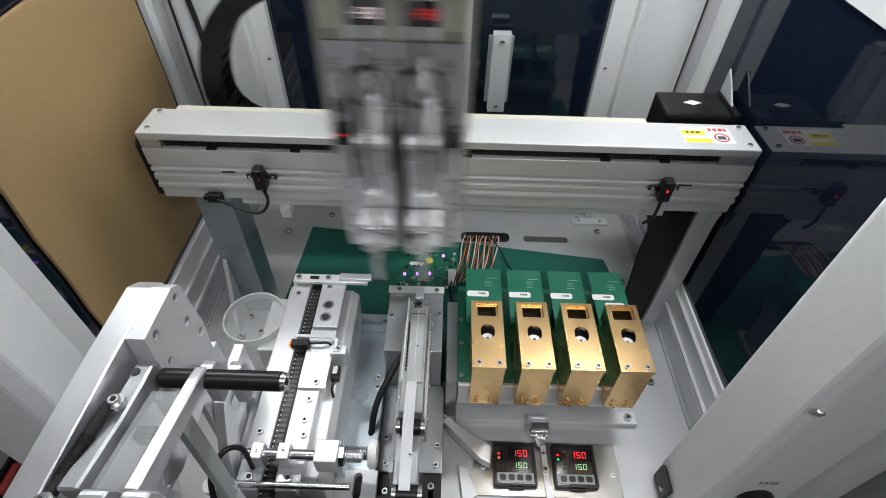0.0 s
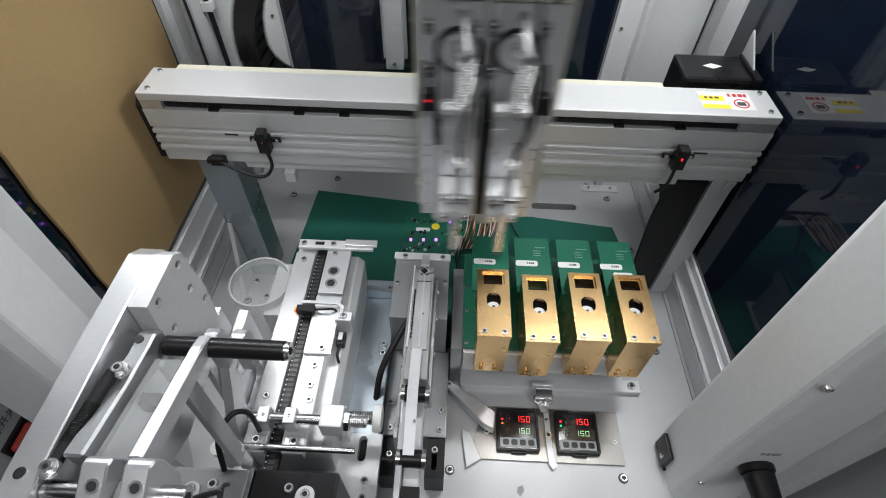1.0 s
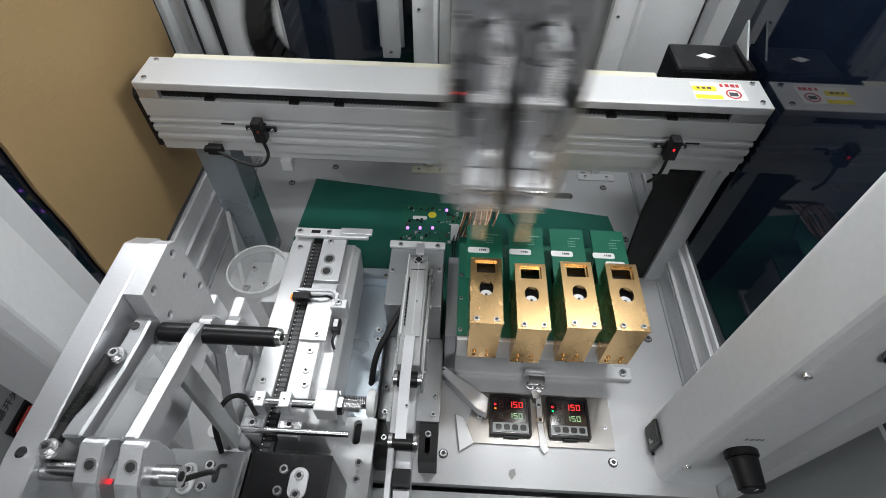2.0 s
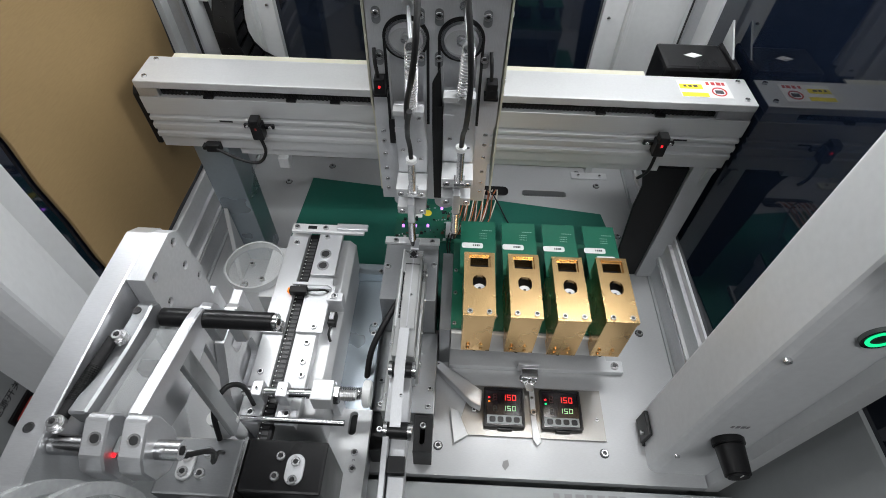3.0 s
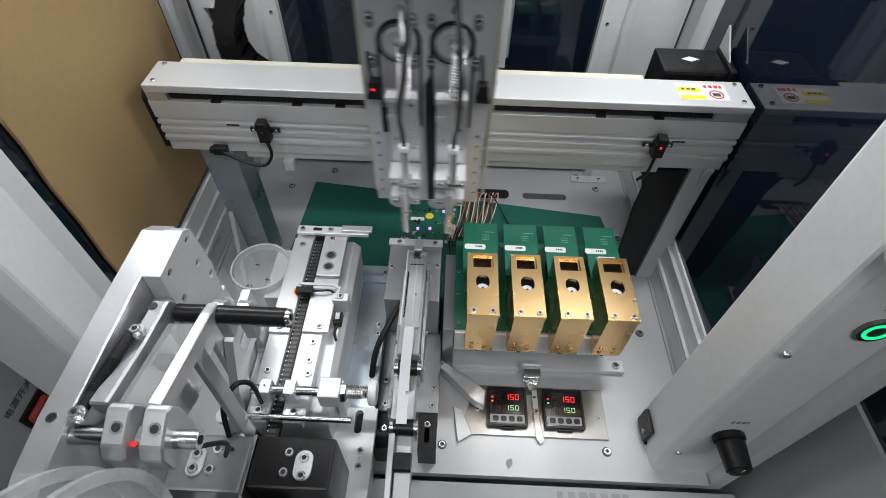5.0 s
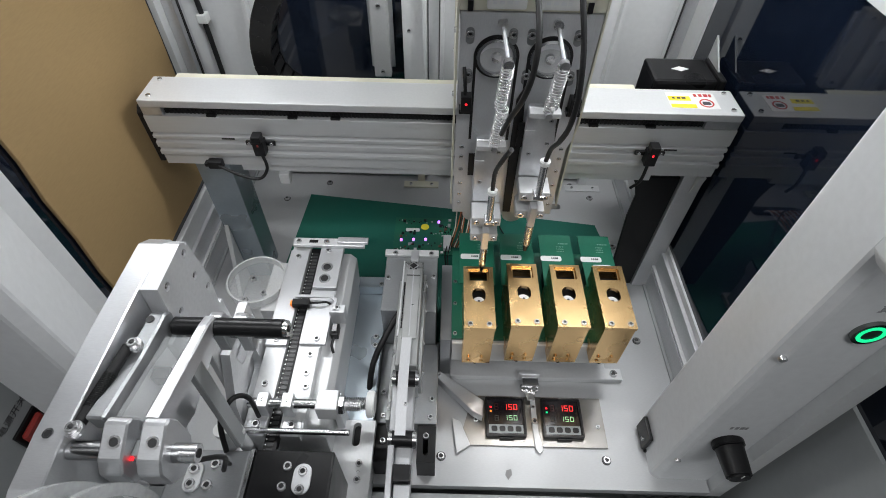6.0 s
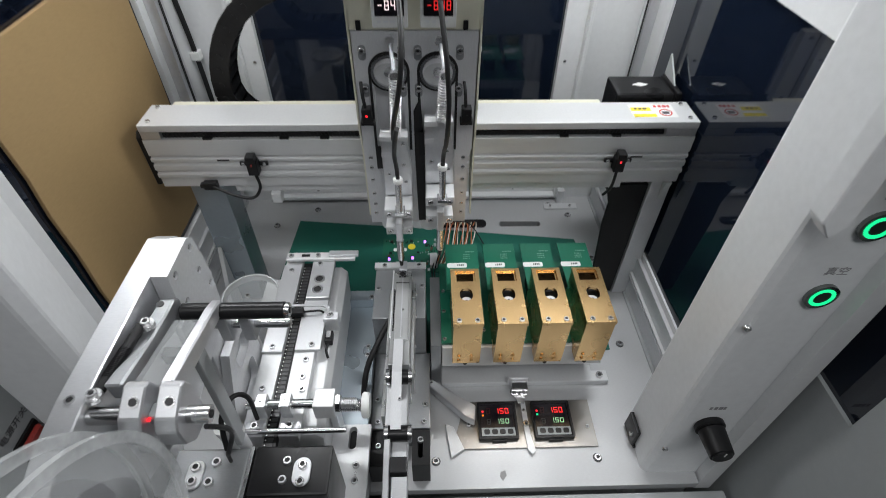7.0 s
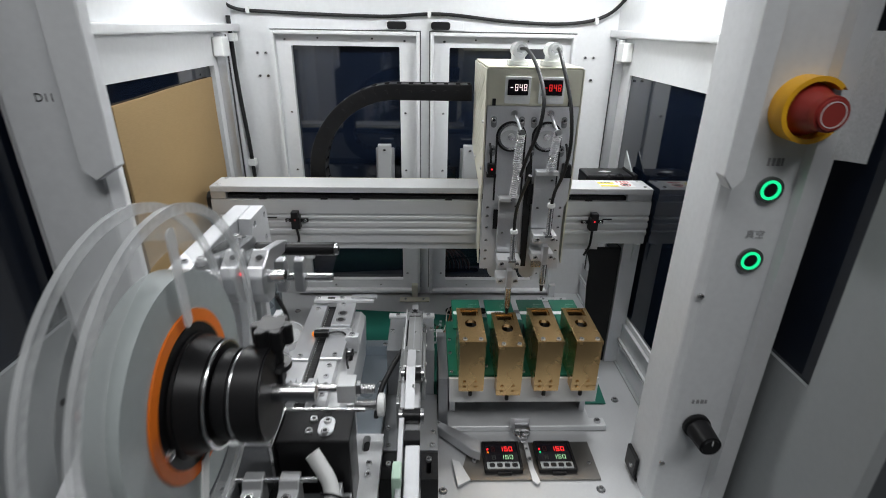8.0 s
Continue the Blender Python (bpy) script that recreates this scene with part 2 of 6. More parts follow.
def tube(points, r, material, name, parent, label="", seg=10, steps=8):
    """A hose or wire along a smooth line through the points."""
    pts = [Vector(p) for p in points]
    line = []
    for i in range(len(pts) - 1):
        p0, p1, p2, p3 = pts[max(i - 1, 0)], pts[i], pts[i + 1], pts[min(i + 2, len(pts) - 1)]
        for k in range(steps):
            t = k / steps
            line.append(0.5 * ((2 * p1) + (p2 - p0) * t + (2 * p0 - 5 * p1 + 4 * p2 - p3) * t * t + (3 * p1 - p0 - 3 * p2 + p3) * t ** 3))
    line.append(pts[-1])
    bm = bmesh.new()
    side = Vector((0.3, 0.9, 0.2))
    loops = []
    for i, p in enumerate(line):
        way = (line[min(i + 1, len(line) - 1)] - line[max(i - 1, 0)]).normalized()
        u = (side - way * side.dot(way)).normalized()
        side = u
        w = way.cross(u)
        loops.append([bm.verts.new(p + r * (u * math.cos(2 * math.pi * k / seg) + w * math.sin(2 * math.pi * k / seg))) for k in range(seg)])
    for a, b in zip(loops, loops[1:]):
        for k in range(seg):
            bm.faces.new((a[k], a[(k + 1) % seg], b[(k + 1) % seg], b[k]))
    bm.faces.new(loops[0])
    bm.faces.new(loops[-1])
    bmesh.ops.recalc_face_normals(bm, faces=bm.faces)
    smooth(bm, 60)
    return part(name, bm, material, parent, label)


def coil(at, tip, r, turns, wire, bm=None, seg=6, per=14):
    a, b = Vector(at), Vector(tip)
    m = (b - a).to_track_quat("Z", "Y").to_matrix()
    own = bmesh.new()
    loops = []
    n = int(turns * per)
    for i in range(n + 1):
        t = i / n
        g = 2 * math.pi * turns * t
        out = m @ Vector((math.cos(g), math.sin(g), 0))
        c = a + (b - a) * t + out * r
        up = (b - a).normalized()
        loops.append([own.verts.new(c + wire * (out * math.cos(2 * math.pi * k / seg) + up * math.sin(2 * math.pi * k / seg))) for k in range(seg)])
    for p, q in zip(loops, loops[1:]):
        for k in range(seg):
            own.faces.new((p[k], p[(k + 1) % seg], q[(k + 1) % seg], q[k]))
    bmesh.ops.recalc_face_normals(own, faces=own.faces)
    smooth(own, 80)
    return merge(bm, own)


SCREWS = {}


def screw(parent, at, axis="z", r=0.0026, material=None):
    """A socket-head screw; all of one size share a mesh."""
    key = round(r, 5)
    if key not in SCREWS:
        own = bmesh.new()
        n, h = 18, 0.7 * r
        rows = []
        for rr, zz in ((r, -0.001), (r, h * 0.8), (r * 0.9, h), (r * 0.55, h)):
            rows.append([own.verts.new((rr * math.cos(2 * math.pi * i / n), rr * math.sin(2 * math.pi * i / n), zz)) for i in range(n)])
        low = [own.verts.new((r * 0.5 * math.cos(2 * math.pi * i / n), r * 0.5 * math.sin(2 * math.pi * i / n), h * 0.25)) for i in range(n)]
        rows.append(low)
        for a, b in zip(rows, rows[1:]):
            for i in range(n):
                own.faces.new((a[i], a[(i + 1) % n], b[(i + 1) % n], b[i]))
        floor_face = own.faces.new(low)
        # second, darker material puts the shade into the socket floor
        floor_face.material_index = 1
        bmesh.ops.recalc_face_normals(own, faces=own.faces)
        smooth(own, 30)
        me = bpy.data.meshes.new("screw")
        own.to_mesh(me)
        own.free()
        me.materials.append(SCREW)
        me.materials.append(SOCKET)
        SCREWS[key] = me
    ob = new("screw", SCREWS[key])
    ob.parent = parent
    way = {"z": Matrix(), "-y": Euler((radians(90), 0, 0)).to_matrix().to_4x4(), "x": AX["x"], "-x": Euler((0, radians(-90), 0)).to_matrix().to_4x4()}[axis]
    ob.matrix_basis = Matrix.Translation(Vector(at) - (base_of(parent) if parent else Vector())) @ way
    return ob


def digits(text, w, h, material, at, right, up, parent, name="digits"):
    """Seven-bar digits lying on a plane: lower left corner, the ways right and up."""
    at, right, up = Vector(at), Vector(right).normalized(), Vector(up).normalized()
    out = right.cross(up)
    bars = {"0": "abcdef", "1": "bc", "2": "abged", "3": "abgcd", "4": "fgbc", "5": "afgcd", "6": "afgedc", "7": "abc", "8": "abcdefg", "9": "abcdfg", "-": "g"}
    th = h * 0.13
    own = bmesh.new()
    for n, c in enumerate(text):
        x0 = n * w * 1.35
        spans = {"a": (0, w, h - th, h), "g": (0, w, h / 2 - th / 2, h / 2 + th / 2), "d": (0, w, 0, th), "f": (0, th, h / 2, h), "b": (w - th, w, h / 2, h), "e": (0, th, 0, h / 2), "c": (w - th, w, 0, h / 2)}
        for k in bars.get(c, ""):
            a, b, c0, d = spans[k]
            m = 0.12 * th
            vs = [own.verts.new(at + right * (x0 + x) + up * y + out * z) for z in (0, 0.0003) for x, y in ((a + m, c0 + m), (b - m, c0 + m), (b - m, d - m), (a + m, d - m))]
            for f in ((3, 2, 1, 0), (4, 5, 6, 7), (0, 1, 5, 4), (1, 2, 6, 5), (2, 3, 7, 6), (3, 0, 4, 7)):
                own.faces.new([vs[i] for i in f])
    return part(name, own, material, parent)


def bars_print(n, w, h, material, at, right, up, parent, name="print"):
    """Writing too small to read, as short bars."""
    at, right, up = Vector(at), Vector(right).normalized(), Vector(up).normalized()
    out = right.cross(up)
    own = bmesh.new()
    pitch = w / n
    for i in range(n):
        a, b = i * pitch, i * pitch + pitch * (0.55 + 0.25 * ((i * 7) % 3) / 2)
        vs = [own.verts.new(at + right * x + up * y + out * z) for z in (0, 0.0002) for x, y in ((a, 0), (b, 0), (b, h), (a, h))]
        for f in ((3, 2, 1, 0), (4, 5, 6, 7), (0, 1, 5, 4), (1, 2, 6, 5), (2, 3, 7, 6), (3, 0, 4, 7)):
            own.faces.new([vs[j] for j in f])
    return part(name, own, material, parent)


def words(text, size, material, m, parent, name="lettering"):
    cu = bpy.data.curves.new(name, "FONT")
    cu.body, cu.size, cu.extrude, cu.align_x = text, size, 0.0001, "CENTER"
    cu.materials.append(material)
    ob = new(name, cu)
    ob.parent = parent
    ob.matrix_basis = Matrix.Translation(-(base_of(parent) if parent else Vector())) @ m
    return ob


# ---------- the hall round the machine ----------
setting("floor", box(-3, 3, -3.2, 2.4, -0.95, -0.90, 0), FLOORM, "grey hall floor", "floor")
setting("wall_south", box(-3, 3, -3.3, -3.2, -0.9, 2.5, 0), HALL, "plain grey hall wall", "wall")
setting("wall_north", box(-3, 3, 2.4, 2.5, -0.9, 2.5, 0), HALL, "plain grey hall wall", "wall")
setting("wall_west", box(-3.1, -3, -3.2, 2.4, -0.9, 2.5, 0), HALL, "plain grey hall wall", "wall")
setting("wall_east", box(3, 3.1, -3.2, 2.4, -0.9, 2.5, 0), HALL, "plain grey hall wall", "wall")
setting("ceiling", box(-3.1, 3.1, -3.3, 2.5, 2.5, 2.6, 0), HALL, "plain grey hall ceiling", "ceiling")

# ---------- the machine's cabinet ----------
XL, XR, YB = -0.345, 0.302, 0.492
bed = setting("machine_bed", with_holes(rect(-0.345, 0.300, -0.032, 0.492), [rounded(0.019, 0.093, 0.411, 0.424, 0.005), rounded(0.119, 0.192, 0.411, 0.424, 0.005)], "z", -0.012, 0.0), BED, "brushed aluminium machine bed with cable slots", "machine bed")
setting("bed_underside", box(-0.345, 0.300, -0.02, 0.492, -0.90, -0.10, 0), GREYP, "dark inside of the machine's lower cabinet", "cabinet")
for x, y in ((0, 0), (0.191, 0), (0.245, 0.44), (0.215, 0.47), (-0.27, 0.42), (-0.205, 0.462), (0.262, 0.33), (0.262, 0.16), (-0.30, 0.36), (-0.285, 0.21)):
    screw(bed, (x, y, 0), "z", 0.0042)
    # flat dark ring painted as a counterbore's shade; nothing is sunk
    part("counterbore_shade", ring((x, y, 0.0001), "z", 0.0054, 0.0043, 0.0003, seg=24), SOCKET, bed)
sill = setting("front_sill", box(-0.345, 0.330, -0.085, -0.0375, -0.90, -0.008, 0.002), GREYP, "grey front sill below the bed", "sill")
bars_print(7, 0.085, 0.009, FAINT, (0.130, -0.0520, -0.0079), (1, 0, 0), (0, 1, 0), sill, "worn_lettering")

# rear wall with two glazed doors
rear = setting("rear_wall", with_holes(rect(-0.36, 0.32, -0.02, 0.70), [rect(-0.285, -0.032, 0.004, 0.502), rect(-0.018, 0.234, 0.004, 0.502)], "y", YB, YB + 0.02), PAINT, "white painted rear wall of the machine", "wall")


def rear_door(name, x0, x1, w0, w1, label):
    d = tagged(part(name, with_holes(rect(x0, x1, 0.006, 0.50), [rounded(w0, w1, 0.030, 0.476, 0.002, 2)], "y", YB + 0.004, YB + 0.016), PAINT), label, "door", kind="structure")
    rim = bmesh.new()
    for a, b, c, e in ((x0, x0 + 0.006, 0.006, 0.50), (x1 - 0.006, x1, 0.006, 0.50), (x0 + 0.006, x1 - 0.006, 0.494, 0.50), (x0 + 0.006, x1 - 0.006, 0.006, 0.012)):
        box(a, b, YB - 0.010, YB + 0.0038, c, e, 0.0012, rim)
    part("folded_edge", rim, PAINT, d)
    part("pane", box(w0 - 0.01, w1 + 0.01, YB + 0.0165, YB + 0.020, 0.02, 0.486, 0), ACRYL, d, "glossy black acrylic pane")
    for x in (w0 - 0.009, w1 + 0.009):
        for z in (0.045, 0.155, 0.26, 0.365, 0.485):
            screw(d, (x, YB + 0.004, z), "-y", 0.0024)
    for x in (w0 + 0.25 * (w1 - w0), w0 + 0.75 * (w1 - w0)):
        screw(d, (x, YB + 0.004, 0.488), "-y", 0.0022)
        screw(d, (x, YB + 0.004, 0.018), "-y", 0.0022)
    return d


rear_door("door_1", -0.283, -0.034, -0.253, -0.069, "white rear door with a black acrylic pane")
rear_door("door_2", -0.016, 0.232, 0.017, 0.196, "white rear door with a black acrylic pane")
for n, x in enumerate((-0.071, 0.002)):
    lt = thing("door_latch", "black magnetic latch above a rear door", "latch", (x, YB, 0.505), "door latches")
    part("plate", box(x - 0.018 - 0.016 * (n == 0), x + 0.018 + 0.020 * n, YB - 0.003, YB - 0.0005, 0.503, 0.518, 0.0008), PAINT2, lt)
    part("body", prism(rounded(x - 0.017, x + 0.015, 0.504, 0.516, 0.004), "y", YB - 0.011, YB - 0.0032), BLACK, lt)
for x in (-0.098, 0.057):
    hb = thing("window_bracket", "aluminium bar bracket screwed on the rear door", "bracket", (x, 0.485, 0.258), "window brackets")
    part("wing", box(x - 0.017, x + 0.017, 0.4885, 0.4935, 0.208, 0.304, 0.001), ALU, hb)
    part("bar", box(x - 0.012, x + 0.012, 0.474, 0.4884, 0.200, 0.312, 0.0012), ALUW, hb)
    screw(hb, (x, 0.474, 0.209), "-y", 0.003)
    screw(hb, (x, 0.474, 0.303), "-y", 0.003)
for x in (-0.309, 0.252):
    for z in (0.463, 0.426, 0.14, 0.11):
        for dx in (0, 0.014):
            screw(rear, (x + dx, YB, z), "-y", 0.003)
wire = thing("wall_cable", "black cable clipped along the rear wall", "cable", (0, YB, 0.52))
tube([(-0.36, 0.46, 0.56), (-0.34, 0.482, 0.533), (-0.28, 0.487, 0.527), (-0.1, 0.487, 0.523), (0.0, 0.487, 0.528), (0.12, 0.487, 0.518), (0.22, 0.487, 0.517), (0.28, 0.483, 0.532), (0.31, 0.46, 0.57)], 0.0028, RUBBER, "lead", wire)
for x, z in ((-0.315, 0.529), (-0.018, 0.527), (0.262, 0.522)):
    part("clip", box(x - 0.003, x + 0.003, 0.482, YB - 0.0004, z - 0.005, z + 0.005, 0.001), WHITEP, wire)

# side walls with acrylic windows
right = setting("wall_right", with_holes(rect(-0.03, 0.4915, -0.02, 0.70), [rounded(0.10, 0.404, 0.082, 0.443, 0.002, 2)], "x", XR, XR + 0.018), PAINT, "white painted side wall of the machine", "wall")
part("pane", box(XR + 0.003, XR + 0.008, 0.095, 0.41, 0.075, 0.45, 0), SIDEP, right, "glossy black acrylic pane")
part("ledge", box(XR - 0.012, XR - 0.0004, 0.06, 0.4915, 0.497, 0.508, 0.002), PAINT, right)
part("rail_foot", box(XR - 0.010, XR - 0.0004, 0.06, 0.488, 0.0004, 0.0030, 0.0004), GREYP, right)
part("rail_lip", box(XR - 0.006, XR - 0.0006, 0.06, 0.488, 0.0034, 0.074, 0.001), ALUD, right)
for z in (0.0400, 0.0452):
    part("rail_rib", box(XR - 0.0105, XR - 0.0062, 0.06, 0.488, z, z + 0.0022, 0.0005), ALUW, right)
part("profile", box(XR - 0.014, XR - 0.0004, 0.440, 0.452, 0.078, 0.495, 0.001), ALU, right)
part("profile_groove", box(XR - 0.0148, XR - 0.0141, 0.444, 0.448, 0.08, 0.493, 0), DARKGAP, right)
left = setting("wall_left", with_holes(rect(-0.012, 0.4915, -0.02, 0.70), [rounded(0.091, 0.388, 0.101, 0.450, 0.002, 2)], "x", XL - 0.018, XL), PAINT, "white painted side wall of the machine", "wall")
part("pane", box(XL - 0.012, XL - 0.007, 0.07, 0.392, 0.075, 0.456, 0), ACRYL, left, "glossy black acrylic pane")
part("ledge", box(XL + 0.0004, XL + 0.012, 0.06, 0.4915, 0.497, 0.508, 0.002), PAINT, left)
part("rail_foot", box(XL + 0.0004, XL + 0.010, 0.06, 0.488, 0.0004, 0.0030, 0.0004), GREYP, left)
part("rail_lip", box(XL + 0.0006, XL + 0.006, 0.06, 0.488, 0.0034, 0.074, 0.001), ALUD, left)
for z in (0.0400, 0.0452):
    part("rail_rib", box(XL + 0.0062, XL + 0.0105, 0.06, 0.488, z, z + 0.0022, 0.0005), ALUW, left)
part("profile", box(XL + 0.0004, XL + 0.014, 0.402, 0.424, 0.078, 0.495, 0.001), ALU, left)
part("profile_groove", box(XL + 0.0141, XL + 0.0148, 0.411, 0.416, 0.08, 0.493, 0), DARKGAP, left)
for x, y, s in ((XL + 0.001, 0.418, 1), (XR - 0.001, 0.432, -1)):
    hg = thing("hinge", "white plastic hinge on the side wall", "hinge", (x, y, 0.47), "hinges")
    part("leaf", box(min(x, x + s * 0.016), max(x, x + s * 0.016), y - 0.028, y - 0.001, 0.462, 0.49, 0.002), WHITEP, hg)
    part("pin", cyl((x + s * 0.010, y, 0.458), "z", 0.004, 0.036), WHITEP, hg)
sc = thing("side_cable", "black cable clipped up the cabinet corner", "cable", (-0.338, 0.47, 0.2))
tube([(-0.338, 0.484, 0.06), (-0.338, 0.482, 0.2), (-0.339, 0.480, 0.3), (-0.342, 0.470, 0.42), (-0.340, 0.462, 0.52)], 0.0035, RUBBER, "lead", sc)
part("clip", box(-0.3448, -0.332, 0.474, 0.488, 0.272, 0.284, 0.001), WHITEP, sc)
part("clip", box(-0.3448, -0.330, 0.452, 0.466, 0.482, 0.494, 0.001), WHITEP, sc)

card = thing("cardboard_sheet", "brown cardboard sheet covering the side window", "cardboard", (XL, 0.24, 0.09))
cb = prism([(0.1100, 0.428), (0.180, 0.4295), (0.250, 0.432), (0.377, 0.434), (0.3755, 0.380), (0.3775, 0.300), (0.374, 0.220), (0.3765, 0.117), (0.300, 0.114), (0.240, 0.1155), (0.180, 0.113), (0.1075, 0.115), (0.1085, 0.150), (0.1070, 0.190), (0.1092, 0.240), (0.1078, 0.290), (0.1110, 0.330), (0.1090, 0.380)], "x", XL - 0.0055, XL - 0.0015, 0.0005)
part("sheet", cb, CARD, card)

# front posts
rp = setting("post_right", prism([(0.254, 0.060), (0.240, 0.046), (0.238, -0.012), (0.245, -0.018), (0.309, -0.018), (0.316, -0.011), (0.316, 0.060)], "z", -0.90, 0.72, 0.0015), PAINT2, "white sheet-metal front post with push buttons", "post")
lp = setting("post_left", prism([(-0.345, 0.045), (-0.312, 0.045), (-0.276, -0.020), (-0.284, -0.030), (-0.346, -0.030), (-0.353, -0.022), (-0.353, 0.045)], "z", -0.90, 0.72, 0.0015), PAINT2, "white sheet-metal front post", "post")
part("seam_lip", prism([(0.228, 0.60), (0.246, 0.60), (0.246, 0.396), (0.237, 0.386), (0.228, 0.398)], "y", -0.034, -0.0185, 0.001), PAINT2, rp)
part("seam_lip", prism([(-0.292, 0.60), (-0.264, 0.60), (-0.264, 0.404), (-0.281, 0.393), (-0.292, 0.402)], "y", -0.044, -0.0305, 0.001), PAINT2, lp)
for x, z in ((0.243, 0.276), (0.246, 0.062)):
    screw(rp, (x, -0.018, z), "-y", 0.003)
screw(lp, (-0.272, -0.030, 0.455), "-y", 0.004)
words("D11", 0.009, INK, Matrix.Translation((-0.313, -0.0302, 0.452)) @ Euler((radians(90), 0, 0)).to_matrix().to_4x4(), lp, "lettering")

setting("roof", box(-0.363, 0.32, 0.0, 0.512, 0.70, 0.72, 0), PAINT, "white roof panel of the machine", "roof panel")
setting("roof_front", box(-0.363, 0.32, 0.0, 0.018, 0.645, 0.699, 0), PAINT, "white header over the machine's opening", "header")

# open front doors, folded back beside the posts
dr = setting("front_door_right", with_holes(rect(-0.145, 0.11, -0.86, 0.70), [rect(-0.067, 0.10, 0.205, 0.66)], "x", 0.336, 0.348), GREYP, "open grey front door with a dark pane", "door")
part("pane", box(0.340, 0.344, -0.075, 0.108, 0.197, 0.67, 0), ACRYL, dr, "glossy black acrylic pane")
dl = setting("front_door_left", with_holes(rect(-0.24, 0.10, -0.86, 0.70), [rect(-0.20, 0.09, 0.246, 0.66)], "x", -0.375, -0.363), GREYP, "open grey front door with a dark pane", "door")
part("pane", box(-0.371, -0.367, -0.21, 0.098, 0.245, 0.67, 0), ACRYL, dl, "glossy black acrylic pane")
sw = thing("power_switch", "red rocker switch beside a printed label", "switch", (-0.363, -0.037, 0.15))
part("frame", box(-0.3628, -0.360, -0.052, -0.022, 0.134, 0.166, 0.001), BLACK, sw)
part("rocker", prism([(-0.0490, 0.137), (-0.0250, 0.137), (-0.0250, 0.163), (-0.0490, 0.163)], "x", -0.3598, -0.3545, 0.002), REDP, sw)
words("电源开关", 0.009, INK, Matrix.Translation((-0.3626, -0.037, 0.176)) @ Euler((radians(90), 0, radians(90))).to_matrix().to_4x4(), sw)
paper = thing("plastic_flap", "milky plastic flap taped between post and door", "plastic sheet", (0.32, -0.03, 0.413))
part("sheet", prism([(0.3085, -0.0195), (0.3160, -0.0290), (0.3240, -0.0345), (0.3348, -0.0460), (0.3352, -0.0455), (0.3245, -0.0340), (0.3165, -0.0285), (0.3090, -0.0190)], "z", 0.413, 0.512, 0), CLEARW, paper)


def push_button(z, label):
    b = thing("push_button", label, "push button", (0.280, -0.018, z), "lit push buttons")
    part("bezel", ring((0.280, -0.021, z), "y", 0.0118, 0.0090, 0.003), CHROME, b, "dark chrome bezel")
    part("glow_ring", ring((0.280, -0.0215, z), "y", 0.0089, 0.0064, 0.0026), GLOW_RING, b, "glowing green ring")
    part("cap", cyl((0.280, -0.0208, z), "y", 0.0063, 0.0026), BLACKM, b)
    return b


pb = push_button(0.383, "round push button with a glowing green ring")
bars_print(4, 0.016, 0.007, FAINT, (0.272, -0.0183, 0.404), (1, 0, 0), (0, 0, 1), pb)
pb = push_button(0.315, "round push button with a glowing green ring")
words("真空", 0.009, FAINT, Matrix.Translation((0.279, -0.0182, 0.337)) @ Euler((radians(90), 0, 0)).to_matrix().to_4x4(), pb)
es = thing("emergency_stop", "red emergency stop in a yellow guard", "emergency stop", (0.287, -0.018, 0.453))
guard = ring((0.287, -0.036, 0.453), "y", 0.0265, 0.0225, 0.018)
bmesh.ops.delete(guard, geom=[v for v in guard.verts if v.co.x > 0.300 and v.co.y < -0.030 and abs(v.co.z - 0.453) < 0.014], context="VERTS")
part("guard", guard, YELLOW, es, "yellow plastic guard")
part("guard_base", cyl((0.287, -0.026, 0.453), "y", 0.0252, 0.0078), YELLOW, es)
part("stem", cyl((0.287, -0.0460, 0.453), "y", 0.0130, 0.0195, r2=0.0215), REDP, es, "red flared collar")
head = cyl((0.287, -0.056, 0.453), "y", 0.0138, 0.0098, r2=0.0145, bevel=0.002)
part("mushroom_head", head, REDP, es, "red mushroom head")
part("arrow", ring((0.287, -0.0563, 0.453), "y", 0.0100, 0.0093, 0.0006), LABEL, es)
kb = thing("selector_knob", "black speed knob on the white post", "knob", (0.272, -0.018, 0.118))
part("skirt", cyl((0.272, -0.025, 0.118), "y", 0.0145, 0.007, bevel=0.001), BLACK, kb)
kn = cyl((0.272, -0.053, 0.118), "y", 0.0112, 0.029, r2=0.0130, bevel=0.002, seg=36)
part("grip", kn, BLACK, kb, "tapered black grip")
part("pointer", box(0.2715, 0.2725, -0.0536, -0.0525, 0.121, 0.127, 0), LABEL, kb)
bars_print(4, 0.018, 0.005, FAINT, (0.262, -0.0183, 0.146), (1, 0, 0), (0, 0, 1), kb)
foot = thing("door_stop", "black bracket at the foot of the post", "bracket", (0.247, 0.03, 0))
part("plate", box(0.236, 0.253, 0.010, 0.036, 0.0004, 0.004, 0.001), BLACK, foot)
part("housing", box(0.2330, 0.2376, 0.012, 0.040, 0.0042, 0.034, 0.0012), BLACK, foot)
screw(foot, (0.2325, 0.020, 0.018), "-x", 0.0026)
part("cheek", prism([(0.012, 0.004), (0.034, 0.004), (0.030, 0.034), (0.020, 0.034)], "x", 0.247, 0.251), BLACK, foot)
tube([(0.244, 0.022, 0.030), (0.246, 0.026, 0.05), (0.252, 0.03, 0.08)], 0.003, RUBBER, "lead", foot)

